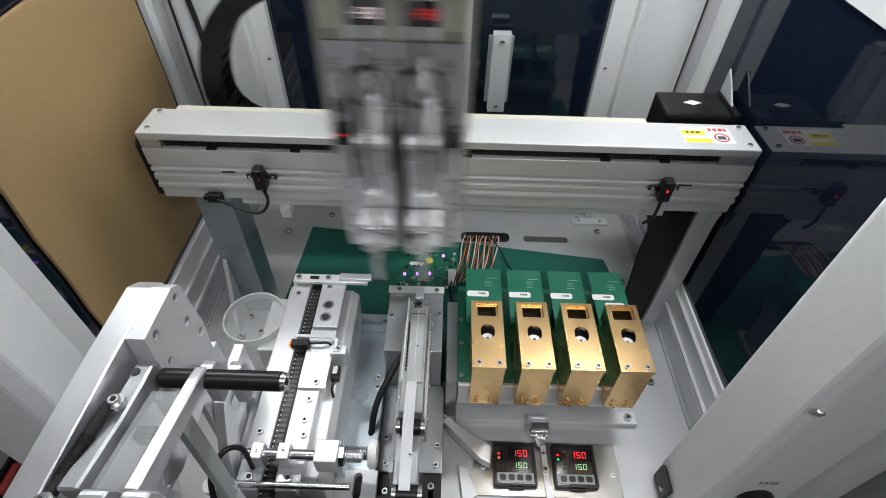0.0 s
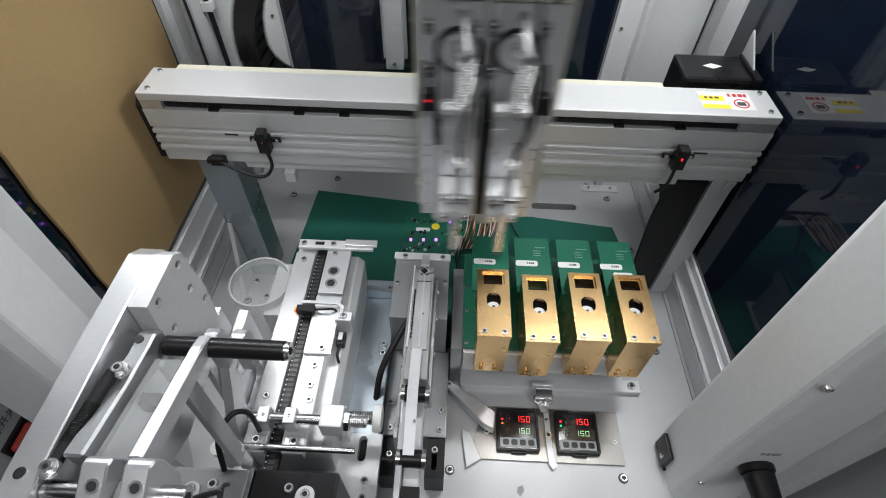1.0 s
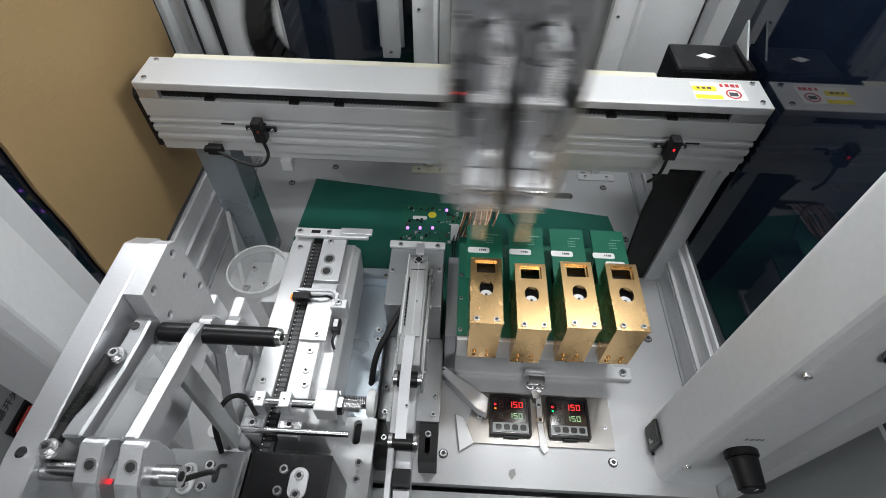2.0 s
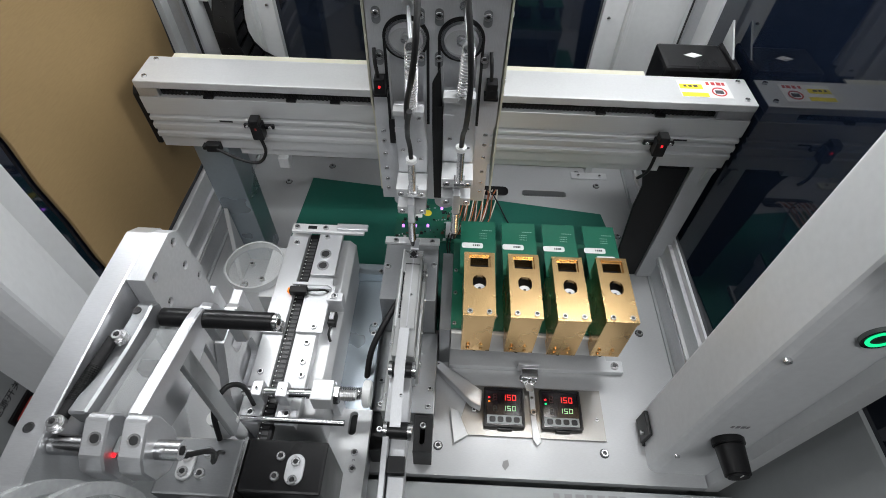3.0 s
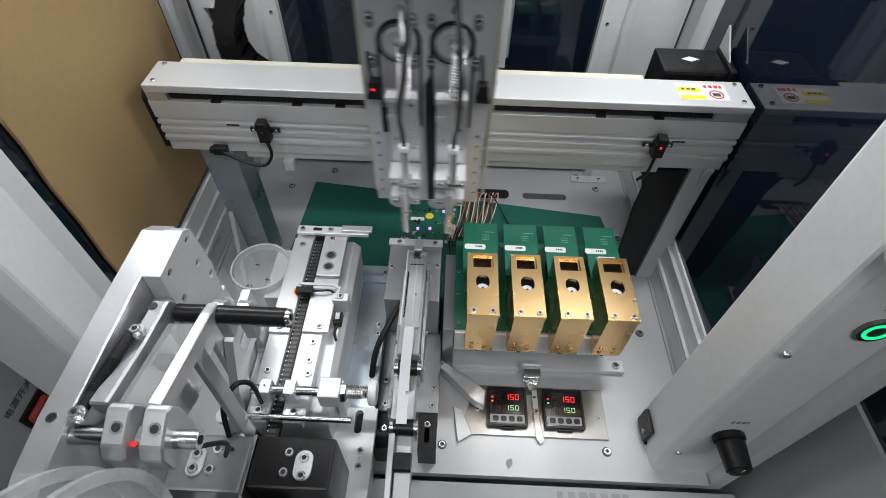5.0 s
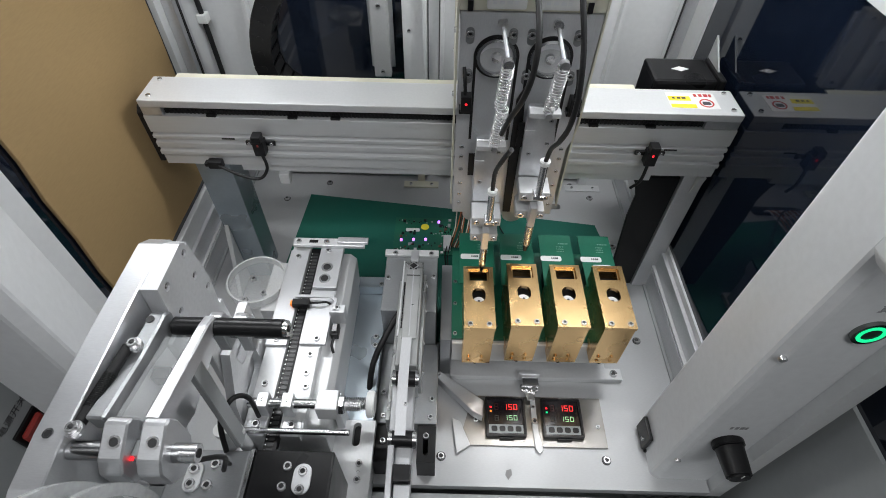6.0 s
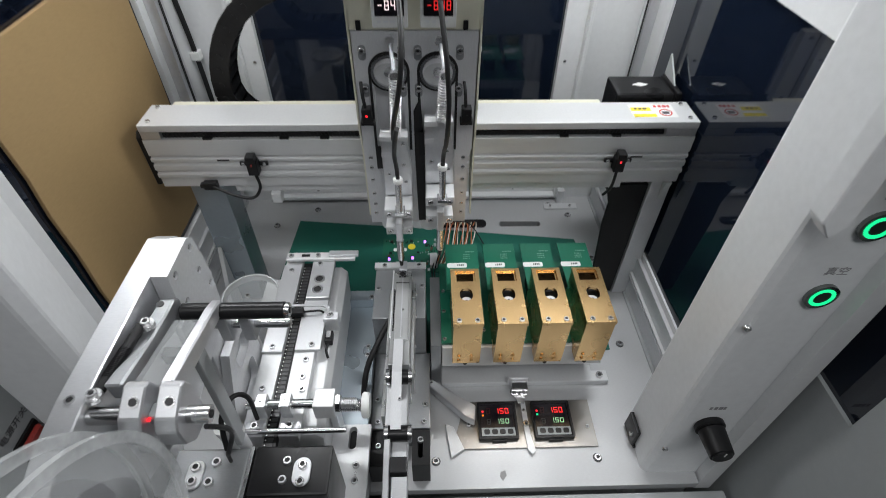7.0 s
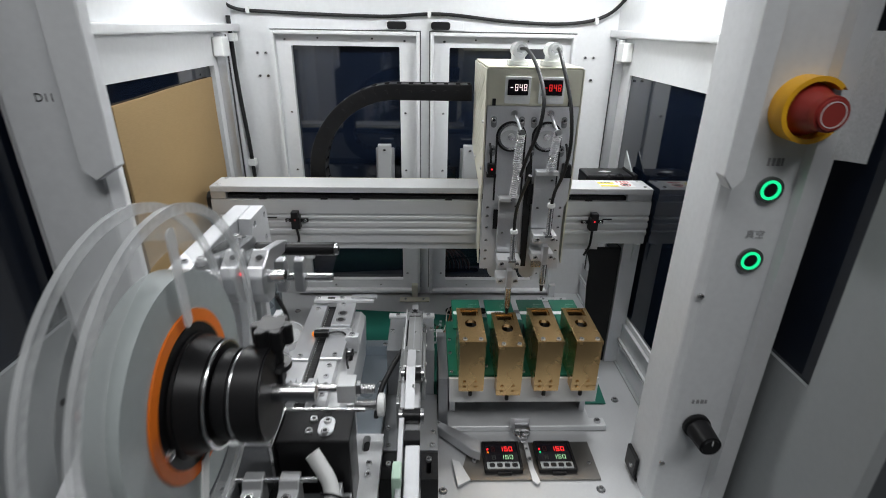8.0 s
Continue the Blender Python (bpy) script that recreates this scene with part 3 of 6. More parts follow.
# ---------- gantry ----------
g = thing("gantry", "long aluminium linear axis across the machine", "linear axis", (0, 0.265, 0.2))
prof = [(0.290, 0.218), (0.290, 0.284), (0.2445, 0.284), (0.2445, 0.2635), (0.2475, 0.2625), (0.2475, 0.2605), (0.2440, 0.2595), (0.2440, 0.2555), (0.2475, 0.2545), (0.2475, 0.2515), (0.2440, 0.2505), (0.2440, 0.2440), (0.2470, 0.2430), (0.2470, 0.2395), (0.2440, 0.2385), (0.2440, 0.2335), (0.2475, 0.2325), (0.2475, 0.218)]
part("profile", prism(prof, "x", -0.322, 0.3015, 0.0004), RAIL, g)
part("cover", box(-0.321, 0.3005, 0.2440, 0.290, 0.2945, 0.303, 0.0012), ALUW, g)
part("cover_web", box(-0.321, 0.3005, 0.262, 0.288, 0.2844, 0.2942, 0), DARKGAP, g)
belt = box(-0.30, 0.28, 0.250, 0.2600, 0.2846, 0.2900, 0.0004)
part("belt", belt, RUBBER, g, "black toothed belt in the slot")
teeth = bmesh.new()
for i in range(140):
    box(-0.298 + i * 0.0041, -0.296 + i * 0.0041, 0.2488, 0.2499, 0.2850, 0.2896, 0, teeth)
tagged(part("belt_teeth", teeth, RUBBER, g), kind="stuff")
for x in (-0.25, -0.165, -0.12, 0.01, 0.15, 0.21):
    part("slot_nut", box(x - 0.005, x + 0.005, 0.2441, 0.2500, 0.2843, 0.2868, 0.0004), BLACKM, g)
part("end_cap", prism([(0.246, 0.222), (0.290, 0.222), (0.290, 0.292), (0.252, 0.292), (0.246, 0.286)], "x", -0.3285, -0.3225, 0.001), BLACK, g)
part("end_block", box(-0.321, -0.300, 0.2448, 0.2615, 0.2846, 0.2942, 0.0006), ALU, g)
part("end_block", box(0.265, 0.3003, 0.2448, 0.2615, 0.2846, 0.2942, 0.0006), ALU, g)
for x, y in ((-0.311, 0.252), (-0.311, 0.283), (0.291, 0.252), (0.291, 0.283)):
    screw(g, (x, y, 0.303), "z", 0.0026)
for x in (-0.24, 0.24):
    part("slot", box(x - 0.007, x + 0.007, 0.2436, 0.2445, 0.2565, 0.2585, 0), DARKGAP, g)
part("warning_label", box(0.228, 0.279, 0.254, 0.283, 0.3031, 0.3034, 0), LABEL, g, "yellow and white warning sticker")
st = bmesh.new()
box(0.229, 0.252, 0.268, 0.276, 0.30345, 0.3037, 0, st)
box(0.229, 0.255, 0.255, 0.2615, 0.30345, 0.3037, 0, st)
part("yellow_field", st, YLABEL, g)
bars_print(3, 0.015, 0.003, INK, (0.233, 0.271, 0.3038), (1, 0, 0), (0, 1, 0), g)
bars_print(4, 0.021, 0.005, RLABEL, (0.257, 0.2755, 0.3036), (1, 0, 0), (0, 1, 0), g)
part("sign", ring((0.267, 0.264, 0.3035), "z", 0.0075, 0.0060, 0.0003), RLABEL, g)
part("sign_hand", box(0.263, 0.271, 0.2610, 0.2665, 0.3035, 0.3038, 0), INK, g)
part("rear_strip", box(-0.30, 0.20, 0.2905, 0.302, 0.2985, 0.3000, 0), CREAM, g, "thin cream cover strip")
part("under_rail", box(-0.24, 0.235, 0.252, 0.284, 0.2065, 0.2175, 0.0008), ALUW, g)
part("bracket", prism([(0.246, 0.2064), (0.262, 0.2064), (0.262, 0.200), (0.252, 0.192), (0.246, 0.192)], "x", -0.198, -0.186), ALUW, g)

# brackets at the foot of the rear wall
for x in (-0.045, 0.235):
    rb = thing("rear_bracket", "cream sheet bracket at the rear wall", "bracket", (x, 0.47, 0), "rear brackets")
    part("foot", box(x - 0.030, x + 0.030, 0.455, 0.470, 0.0004, 0.003, 0.0006), CREAM if x < 0 else ALUW, rb)
    part("upright", box(x - 0.006, x + 0.006, 0.4705, 0.481, 0.0004, 0.030, 0.0006), CREAM if x < 0 else ALUW, rb)
    screw(rb, (x - 0.018, 0.462, 0.003), "z", 0.0026)
    screw(rb, (x + 0.018, 0.462, 0.003), "z", 0.0026)

# the gantry's legs
for x0, x1, n in ((-0.296, -0.256, 0), (0.2755, 0.3010, 1)):
    lg = thing("support_post", "steel post under the gantry's end", "post", ((x0 + x1) / 2, 0.27, 0), "gantry legs")
    part("post", box(x0, x1, 0.255, 0.295, 0.0004, 0.2175, 0.001), BLUISH if n == 0 else ALUD, lg)
    if n == 0:
        part("gusset", prism([(0.215, 0.0004), (0.254, 0.0004), (0.254, 0.11)], "x", x0 + 0.002, x0 + 0.008), ALUW, lg)
    else:
        part("gusset", prism([(0.246, 0.2170), (0.254, 0.2170), (0.254, 0.1850)], "x", x1 - 0.012, x1 - 0.004), ALUW, lg)
bs = thing("black_guard", "matt black guard sheet beside the gantry leg", "guard", (0.245, 0.272, 0))
part("sheet", prism([(0.240, 0.0004), (0.2745, 0.0004), (0.2745, 0.2065), (0.217, 0.2065), (0.224, 0.195), (0.230, 0.175), (0.2295, 0.140), (0.234, 0.080)], "y", 0.258, 0.262, 0.0008), BLACK, bs)
part("fold", prism([(0.2700, 0.0004), (0.2745, 0.0004), (0.2745, 0.2065), (0.2700, 0.2065)], "y", 0.2624, 0.300, 0.0008), BLACK, bs)

# stepper motor behind the gantry
sm = thing("stepper_motor", "black servo motor behind the gantry's end", "motor", (0.27, 0.33, 0.24))
part("body", box(0.222, 0.292, 0.302, 0.352, 0.252, 0.306, 0.004), BLACKM, sm)
part("flange", box(0.2925, 0.2995, 0.300, 0.354, 0.250, 0.308, 0.002), BLACK, sm)
part("front_housing", box(0.226, 0.290, 0.2910, 0.3016, 0.256, 0.296, 0.002), BLACK, sm)
part("emblem", prism([(0.246, 0.327), (0.256, 0.322), (0.266, 0.327), (0.256, 0.332)], "z", 0.3062, 0.3066, 0), LABEL, sm)
part("name_plate", box(0.240, 0.276, 0.2905, 0.2909, 0.268, 0.282, 0), PAINT2, sm)
for x, z in ((0.226, 0.262), (0.286, 0.262), (0.286, 0.300)):
    screw(sm, (x, 0.291, z - 0.006), "-y", 0.003)
part("stay", prism([(0.318, 0.3082), (0.352, 0.3082), (0.352, 0.334)], "x", 0.2945, 0.2965, 0), GREYP, sm, "perforated triangular stay")


def limit_sensor(x, lead):
    s = thing("limit_sensor", "black fork sensor on the gantry's front", "sensor", (x, 0.24, 0.25), "limit sensors")
    b = box(x - 0.006, x + 0.006, 0.2315, 0.2434, 0.244, 0.262, 0.001)
    box(x - 0.005, x + 0.005, 0.2295, 0.2414, 0.2622, 0.270, 0.0012, b)
    part("body", b, BLACK, s)
    part("mount", box(x - 0.016, x + 0.016, 0.2405, 0.2437, 0.252, 0.257, 0.0006), BLACKM, s)
    screw(s, (x + 0.012, 0.2405, 0.2545), "-y", 0.002)
    screw(s, (x - 0.012, 0.2405, 0.2545), "-y", 0.002)
    part("lamp", box(x - 0.0009, x + 0.0009, 0.2308, 0.2316, 0.257, 0.2595, 0), GLOW_RED if x > 0 else REDP, s, "small red indicator")
    tube(lead, 0.0018, RUBBER, "lead", s)
    return s


limit_sensor(-0.205, [(-0.205, 0.236, 0.244), (-0.203, 0.234, 0.226), (-0.214, 0.232, 0.212), (-0.235, 0.232, 0.216), (-0.258, 0.236, 0.226)])
limit_sensor(0.218, [(0.218, 0.236, 0.244), (0.217, 0.236, 0.22), (0.214, 0.246, 0.20)])
cg = thing("cable_gland", "small black cable clip on the gantry", "clip", (-0.262, 0.24, 0.226))
part("clip", box(-0.270, -0.254, 0.2350, 0.2436, 0.221, 0.231, 0.0015), BLACK, cg)
part("ear", box(-0.274, -0.2704, 0.2365, 0.2436, 0.223, 0.228, 0.0006), BLACK, cg)

# ---------- green mat, wiring board ----------
gm = thing("green_mat", "dark green cutting mat lying on the bed", "mat", (0, 0.33, 0))
part("sheet", prism([(-0.243, 0.235), (-0.231, 0.430), (0.02, 0.402), (0.242, 0.374), (0.255, 0.300), (0.245, 0.150), (-0.02, 0.150), (-0.125, 0.200)], "z", 0.0004, 0.0026, 0.0003), MAT, gm)
wb = thing("circuit_board", "small green circuit board with lit indicators", "circuit board", (-0.03, 0.34, 0.003))
part("board", box(-0.082, 0.012, 0.300, 0.378, 0.0030, 0.0046, 0.0002), PCB, wb)
for x, y in ((-0.070, 0.328), (-0.051, 0.329), (-0.032, 0.330), (-0.012, 0.368)):
    part("lamp_base", box(x - 0.0022, x + 0.0022, y - 0.0028, y + 0.0030, 0.0047, 0.0060, 0.0003), PAINT2, wb)
    part("indicator", cyl((x, y, 0.0061), "z", 0.0019, 0.0024, r2=0.0012), GLOW_P, wb, "glowing violet indicator")
part("sticker", prism(rounded(-0.064, -0.042, 0.3475, 0.3545, 0.002), "z", 0.0047, 0.0050, 0), LABEL, wb)
part("round_sticker", cyl((-0.034, 0.358, 0.0047), "z", 0.0065, 0.0004), YLABEL, wb, "yellow round sticker")
rnd = random.Random(4)
for i in range(110):
    x, y = rnd.uniform(-0.078, 0.008), rnd.uniform(0.304, 0.374)
    if min(abs(y - 0.329), abs(y - 0.355)) < 0.007 and x < -0.02:
        continue
    w, d = rnd.choice(((0.0010, 0.0006), (0.0006, 0.0012), (0.0022, 0.0022), (0.0016, 0.0009), (0.0008, 0.0008)))
    part("component", box(x - w, x + w, y - d, y + d, 0.0047, 0.0047 + rnd.uniform(0.0006, 0.002), 0), rnd.choice((BLACK, BLACK, ALUD, DARKGAP, GREYP, WIRE3)), wb)
wl = thing("wire_bundle", "bundle of white, orange and brown wires into the bed slot", "wires", (0.04, 0.37, 0))
for i in range(16):
    x = 0.022 + i * 0.0036
    tube([(x, 0.418, -0.008), (x + rnd.uniform(-0.002, 0.002), 0.409, 0.012), (x - 0.004 + rnd.uniform(-0.003, 0.003), 0.385, 0.016), (0.012 + i * 0.0035 + rnd.uniform(-0.003, 0.003), 0.345 + rnd.uniform(-0.01, 0.008), 0.012), (0.004 + i * 0.003, 0.312, 0.010)], 0.0010, (WIRE1, WIRE2, WIRE3, WIRE1, WIRE2)[i % 5], "wire", wl, seg=6, steps=5)
tube([(0.020, 0.414, 0.004), (0.03, 0.405, 0.020), (0.06, 0.396, 0.024), (0.075, 0.38, 0.016), (0.09, 0.35, 0.006), (0.10, 0.335, 0.004)], 0.0012, RUBBER, "black_wire", wl, seg=6)
part("grommet", prism(rounded(0.016, 0.096, 0.408, 0.4275, 0.008), "z", 0.0004, 0.0035, 0.0008), BLACK, wl)
bw = thing("black_wire_bundle", "black wires beside the carrier", "wires", (0.0, 0.28, 0))
tube([(0.006, 0.33, 0.010), (-0.001, 0.29, 0.016), (0.003, 0.25, 0.02), (0.000, 0.225, 0.012)], 0.0011, RUBBER, "lead", bw, seg=8)
tube([(0.010, 0.33, 0.012), (0.003, 0.28, 0.024), (0.006, 0.24, 0.03), (0.004, 0.215, 0.010)], 0.0009, RUBBER, "lead", bw, seg=8)
part("connector", prism(rounded(-0.004, 0.008, 0.306, 0.334, 0.002), "z", 0.006, 0.014), PAINT2, bw)

# ---------- heater station ----------
BX = (0.0365, 0.0845, 0.1325, 0.1805)
hs = thing("heater_stand", "aluminium stand carrying four brass heater blocks", "stand", (0.11, 0.15, 0))
part("foot_plate", prism([(0.009, 0.097), (0.228, 0.097), (0.228, 0.113), (0.208, 0.113), (0.208, 0.24), (0.009, 0.24)], "z", 0.0004, 0.009, 0.0008), ALUW, hs)
screw(hs, (0.217, 0.105, 0.009), "z", 0.0048)
part("front_wall", box(0.0205, 0.1965, 0.150, 0.160, 0.0094, 0.070, 0.0008), DARKALU, hs)
part("shelf", box(0.009, 0.206, 0.099, 0.235, 0.0705, 0.0880, 0.0008), ALUW, hs)
part("front_plate", box(0.0095, 0.2060, 0.0960, 0.0986, 0.0520, 0.0905, 0.0006), WHITEP, hs, "pale front plate under the blocks")
part("side_box", box(-0.0045, 0.0086, 0.104, 0.216, 0.0004, 0.0840, 0.0008), DARKALU, hs)
for z in (0.030, 0.055):
    part("side_plug", box(-0.0052, 0.0020, 0.118, 0.128, z, z + 0.010, 0.0006), BLACK, hs)
for x in (0.012, 0.197):
    part("cheek", box(x, x + 0.008, 0.127, 0.230, 0.0094, 0.0700, 0.0008), ALUD, hs)
for x in (0.03, 0.058, 0.105, 0.155):
    part("stud", cyl((x, 0.108, 0.0585), "z", 0.0025, 0.0118), BLACKM, hs)
cbd = thing("carrier_board", "green carrier board with printed marks and stickers", "circuit board", (0.11, 0.16, 0.088))
part("board", box(0.0085, 0.206, 0.102, 0.2340, 0.0884, 0.0920, 0.0004), PCB, cbd)
for x, y in ((0.0125, 0.108), (0.0125, 0.150), (0.0125, 0.183), (0.108, 0.108), (0.06, 0.120), (0.156, 0.120), (0.108, 0.140), (0.203, 0.108)):
    screw(cbd, (x, y, 0.0920), "z", 0.0024)
for n, x in enumerate(BX):
    sb = thing("sensor_board", "green sensor board with a white serial sticker", "circuit board", (x, 0.2, 0.12), "sensor boards")
    x0, x1 = x - 0.0205 + 0.001 * n, x + 0.021
    part("board", box(x0, x1, 0.150, 0.229, 0.1310, 0.1330, 0.0003), PCB, sb)
    part("spacer", box(x - 0.012, x + 0.012, 0.165, 0.195, 0.0922, 0.1308, 0.001), BLACK, sb)
    part("sticker", prism(rounded(x - 0.019, x + 0.006, 0.1865, 0.1945, 0.0025), "z", 0.1331, 0.1334, 0), LABEL, sb)
    bars_print(4, 0.009, 0.0025, INK, (x - 0.006, 0.1895, 0.1335), (1, 0, 0), (0, 1, 0), sb)
    if n == 3:
        part("sticker", prism(rounded(x - 0.006, x + 0.016, 0.1755, 0.1825, 0.0025), "z", 0.1331, 0.1334, 0), LABEL, sb)
    for k in range(3):
        bars_print(5, 0.009, 0.0009, BOARDINK, (x + 0.002, 0.202 + k * 0.0035, 0.1331), (1, 0, 0), (0, 1, 0), sb)
    bars_print(6, 0.012, 0.0011, BOARDINK, (x + 0.005, 0.2140, 0.1331), (1, 0, 0), (0, 1, 0), sb)
HEATERS = []
for n, x in enumerate(BX):
    hb = thing("heater_block", "gold anodised heater block with a window and lens hole", "heater block", (x, 0.12, 0.083), "heater blocks")
    w = 0.0166
    top = with_holes(rect(x - w, x + w, 0.0785, 0.160), [rounded(x - 0.0118, x + 0.0118, 0.140, 0.1565, 0.001, 2), rounded(x - 0.0072, x + 0.0072, 0.1115, 0.1295, 0.0071, 8)], "z", 0.1545, 0.1590)
    part("lid", top, GOLD, hb, "gold lid plate with window")
    frame_bm = with_holes(rect(x - 0.0116, x + 0.0116, 0.1402, 0.1563), [rect(x - 0.0098, x + 0.0098, 0.1418, 0.1542)], "z", 0.1530, 0.1560)
    part("window_frame", frame_bm, GOLD, hb)
    body = with_holes(rect(x - w + 0.0007, x + w - 0.0007, 0.0796, 0.1597), [rect(x - 0.0125, x + 0.0125, 0.105, 0.157)], "z", 0.0922, 0.1543)
    part("body", body, GOLD, hb)
    # black block added as the shade below the window and lens hole
    part("well_shade", box(x - 0.0124, x + 0.0124, 0.1052, 0.1568, 0.128, 0.140, 0), DARKGAP, hb)
    part("chip", box(x - 0.004, x + 0.004, 0.143, 0.150, 0.1402, 0.1470, 0.0004), BLACK, hb)
    part("lens", cyl((x + 0.0004, 0.1175, 0.1402), "z", 0.0068, 0.0110, bevel=0.0012), ALUD, hb, "pale round lens")
    part("lens_pin", cyl((x + 0.0004, 0.1175, 0.1513), "z", 0.0014, 0.0006), SOCKET, hb)
    part("front_drop", box(x - w + 0.0007, x + w - 0.0007, 0.0796, 0.0985, 0.0835, 0.0920, 0.0004), GOLD, hb)
    for dx in (-0.0098, 0.0098):
        screw(hb, (x + dx, 0.0832, 0.1590), "z", 0.0030)
    for dx in (-0.0085, 0.0060):
        for z in (0.0895, 0.0975):
            part("pin", cyl((x + dx, 0.0778, z), "y", 0.0021, 0.0017, seg=12, bevel=0.0004), GOLD, hb)
    part("rod", cyl((x, 0.088, 0.0705), "z", 0.0026, 0.0128), BLACKM, hb)
    HEATERS.append(hb)
la = thing("toggle_latch", "small steel toggle latch at the stand", "latch", (0.108, 0.09, 0))
part("plate", box(0.094, 0.120, 0.0935, 0.0965, 0.0094, 0.026, 0.0004), ALUD, la)
part("catch", box(0.098, 0.118, 0.080, 0.0930, 0.016, 0.0205, 0.001), STEEL, la)
part("loop", ring((0.101, 0.081, 0.012), "z", 0.0055, 0.0035, 0.002), STEEL, la)
part("loop", ring((0.113, 0.080, 0.012), "z", 0.0050, 0.0030, 0.002), STEEL, la)
part("lever", prism([(0.104, 0.066), (0.112, 0.066), (0.116, 0.080), (0.100, 0.080)], "z", 0.0095, 0.0115, 0.0003), STEEL, la)

# ---------- temperature controllers ----------
pn = thing("controller_plate", "brushed steel plate framing two controllers", "panel", (0.11, 0.04, 0))
part("plate", with_holes([(0.038, 0.074), (0.195, 0.074), (0.195, 0.013), (0.033, 0.013), (0.0235, 0.026)], [rect(0.0550, 0.0985, 0.0235, 0.0690), rect(0.1225, 0.1660, 0.0235, 0.0690)], "z", 0.0004, 0.0030), PLATE, pn)
screw(pn, (0.041, 0.043, 0.0030), "z", 0.0028)
screw(pn, (0.187, 0.038, 0.0030), "z", 0.0022)
for n, x in enumerate((0.0765, 0.1443)):
    tc = thing("temperature_controller", "black square controller with red and green digits", "controller", (x, 0.046, 0), "temperature controllers")
    part("case", box(x - 0.0215, x + 0.0215, 0.0240, 0.0685, -0.06, 0.0040, 0), BLACK, tc)
    bz = with_holes(rounded(x - 0.024, x + 0.024, 0.0220, 0.0700, 0.002), [rect(x - 0.0215, x + 0.0215, 0.0245, 0.0680)], "z", 0.0032, 0.0092)
    part("bezel", bz, BLACK, tc)
    part("face", box(x - 0.0214, x + 0.0214, 0.0246, 0.0679, 0.0042, 0.0066, 0), LCD, tc)
    part("key_panel", box(x - 0.0205, x + 0.0205, 0.0262, 0.0365, 0.0067, 0.0076, 0.0003), GREYP, tc)
    for k in range(4):
        part("key", prism(rounded(x - 0.0175 + k * 0.0095, x - 0.0105 + k * 0.0095, 0.0280, 0.0345, 0.002), "z", 0.0077, 0.0084, 0.0002), BLACKM, tc)
    part("latch_tab", box(x - 0.008, x + 0.009, 0.0195, 0.0218, 0.0032, 0.0070, 0.0004), BLACK, tc)
    digits("150", 0.0046, 0.0072, GLOW_R, (x - 0.0020, 0.0550, 0.0068), (1, 0, 0), (0, 1, 0), tc, "red_digits")
    digits("150", 0.0044, 0.0062, GLOW_G, (x - 0.0020, 0.0420, 0.0068), (1, 0, 0), (0, 1, 0), tc, "green_digits")
    digits("8", 0.0048, 0.0068, DIM, (x - 0.0130, 0.0410, 0.0068), (1, 0, 0), (0, 1, 0), tc, "unlit_digit")
    digits("8", 0.0052, 0.0082, DIMRED, (x - 0.0130, 0.0545, 0.0068), (1, 0, 0), (0, 1, 0), tc, "unlit_digit")
    part("lamp", box(x - 0.0185, x - 0.0162, 0.0570, 0.0590, 0.0067, 0.0073, 0), GLOW_RED, tc, "red indicator")
    part("lamp", box(x - 0.0185, x - 0.0162, 0.0520, 0.0540, 0.0067, 0.0073, 0), (GLOW_O, GLOW_RING)[n], tc, "small lit indicator")
sp = thing("flat_lever", "thin steel lever between the controllers", "lever", (0.112, 0.04, 0))
part("blade", prism([(0.1085, 0.072), (0.1145, 0.072), (0.1150, 0.030), (0.1190, 0.008), (0.1140, 0.004), (0.1095, 0.010), (0.1085, 0.035)], "z", 0.0032, 0.0046, 0.0003), ALUW, sp)
screw(sp, (0.1115, 0.042, 0.0046), "z", 0.0038)
screw(sp, (0.1110, 0.060, 0.0046), "z", 0.0022)
aw = thing("angle_arm", "sheet aluminium arm leaning beside the controllers", "bracket", (0.02, 0.06, 0))
part("arm", prism([(-0.011, 0.092), (-0.004, 0.098), (0.050, 0.060), (0.048, 0.040), (0.036, 0.046)], "z", 0.0055, 0.0200, 0.0010), ALU, aw)
part("wedge", prism([(0.012, 0.044), (0.022, 0.040), (0.034, 0.012), (0.018, 0.002)], "z", 0.0034, 0.0054, 0.0004), ALUW, aw)
screw(aw, (-0.004, 0.092, 0.020), "z", 0.002)
part("stain", prism([(0.0745, -0.014), (0.0800, -0.012), (0.0812, -0.018), (0.0765, -0.024), (0.0730, -0.019)], "z", 0.0003, 0.0005, 0), SMEAR, bed)

# ---------- centre feeder ----------
fb = thing("feeder_base", "machined aluminium base under the centre feeder", "base", (-0.04, 0.11, 0))
part("front_block", box(-0.074, -0.006, 0.019, 0.1198, 0.0004, 0.0460, 0.0010), DARKALU, fb)
part("rear_block", box(-0.073, -0.010, 0.120, 0.205, 0.0004, 0.1180, 0.0010), DARKALU, fb)
part("rear_lip", box(-0.075, -0.009, 0.199, 0.2085, 0.1182, 0.1220, 0.0008), ALUW, fb)
part("side_plate", box(-0.0802, -0.0745, 0.030, 0.190, 0.0004, 0.060, 0.0008), DARKALU, fb)
for x, y, z in ((-0.066, 0.027, 0.046), (-0.013, 0.027, 0.046), (-0.012, 0.048, 0.046), (-0.068, 0.055, 0.046), (-0.062, 0.202, 0.122), (-0.018, 0.202, 0.122), (-0.014, 0.170, 0.118), (-0.068, 0.166, 0.118)):
    screw(fb, (x, y, z), "z", 0.0030)
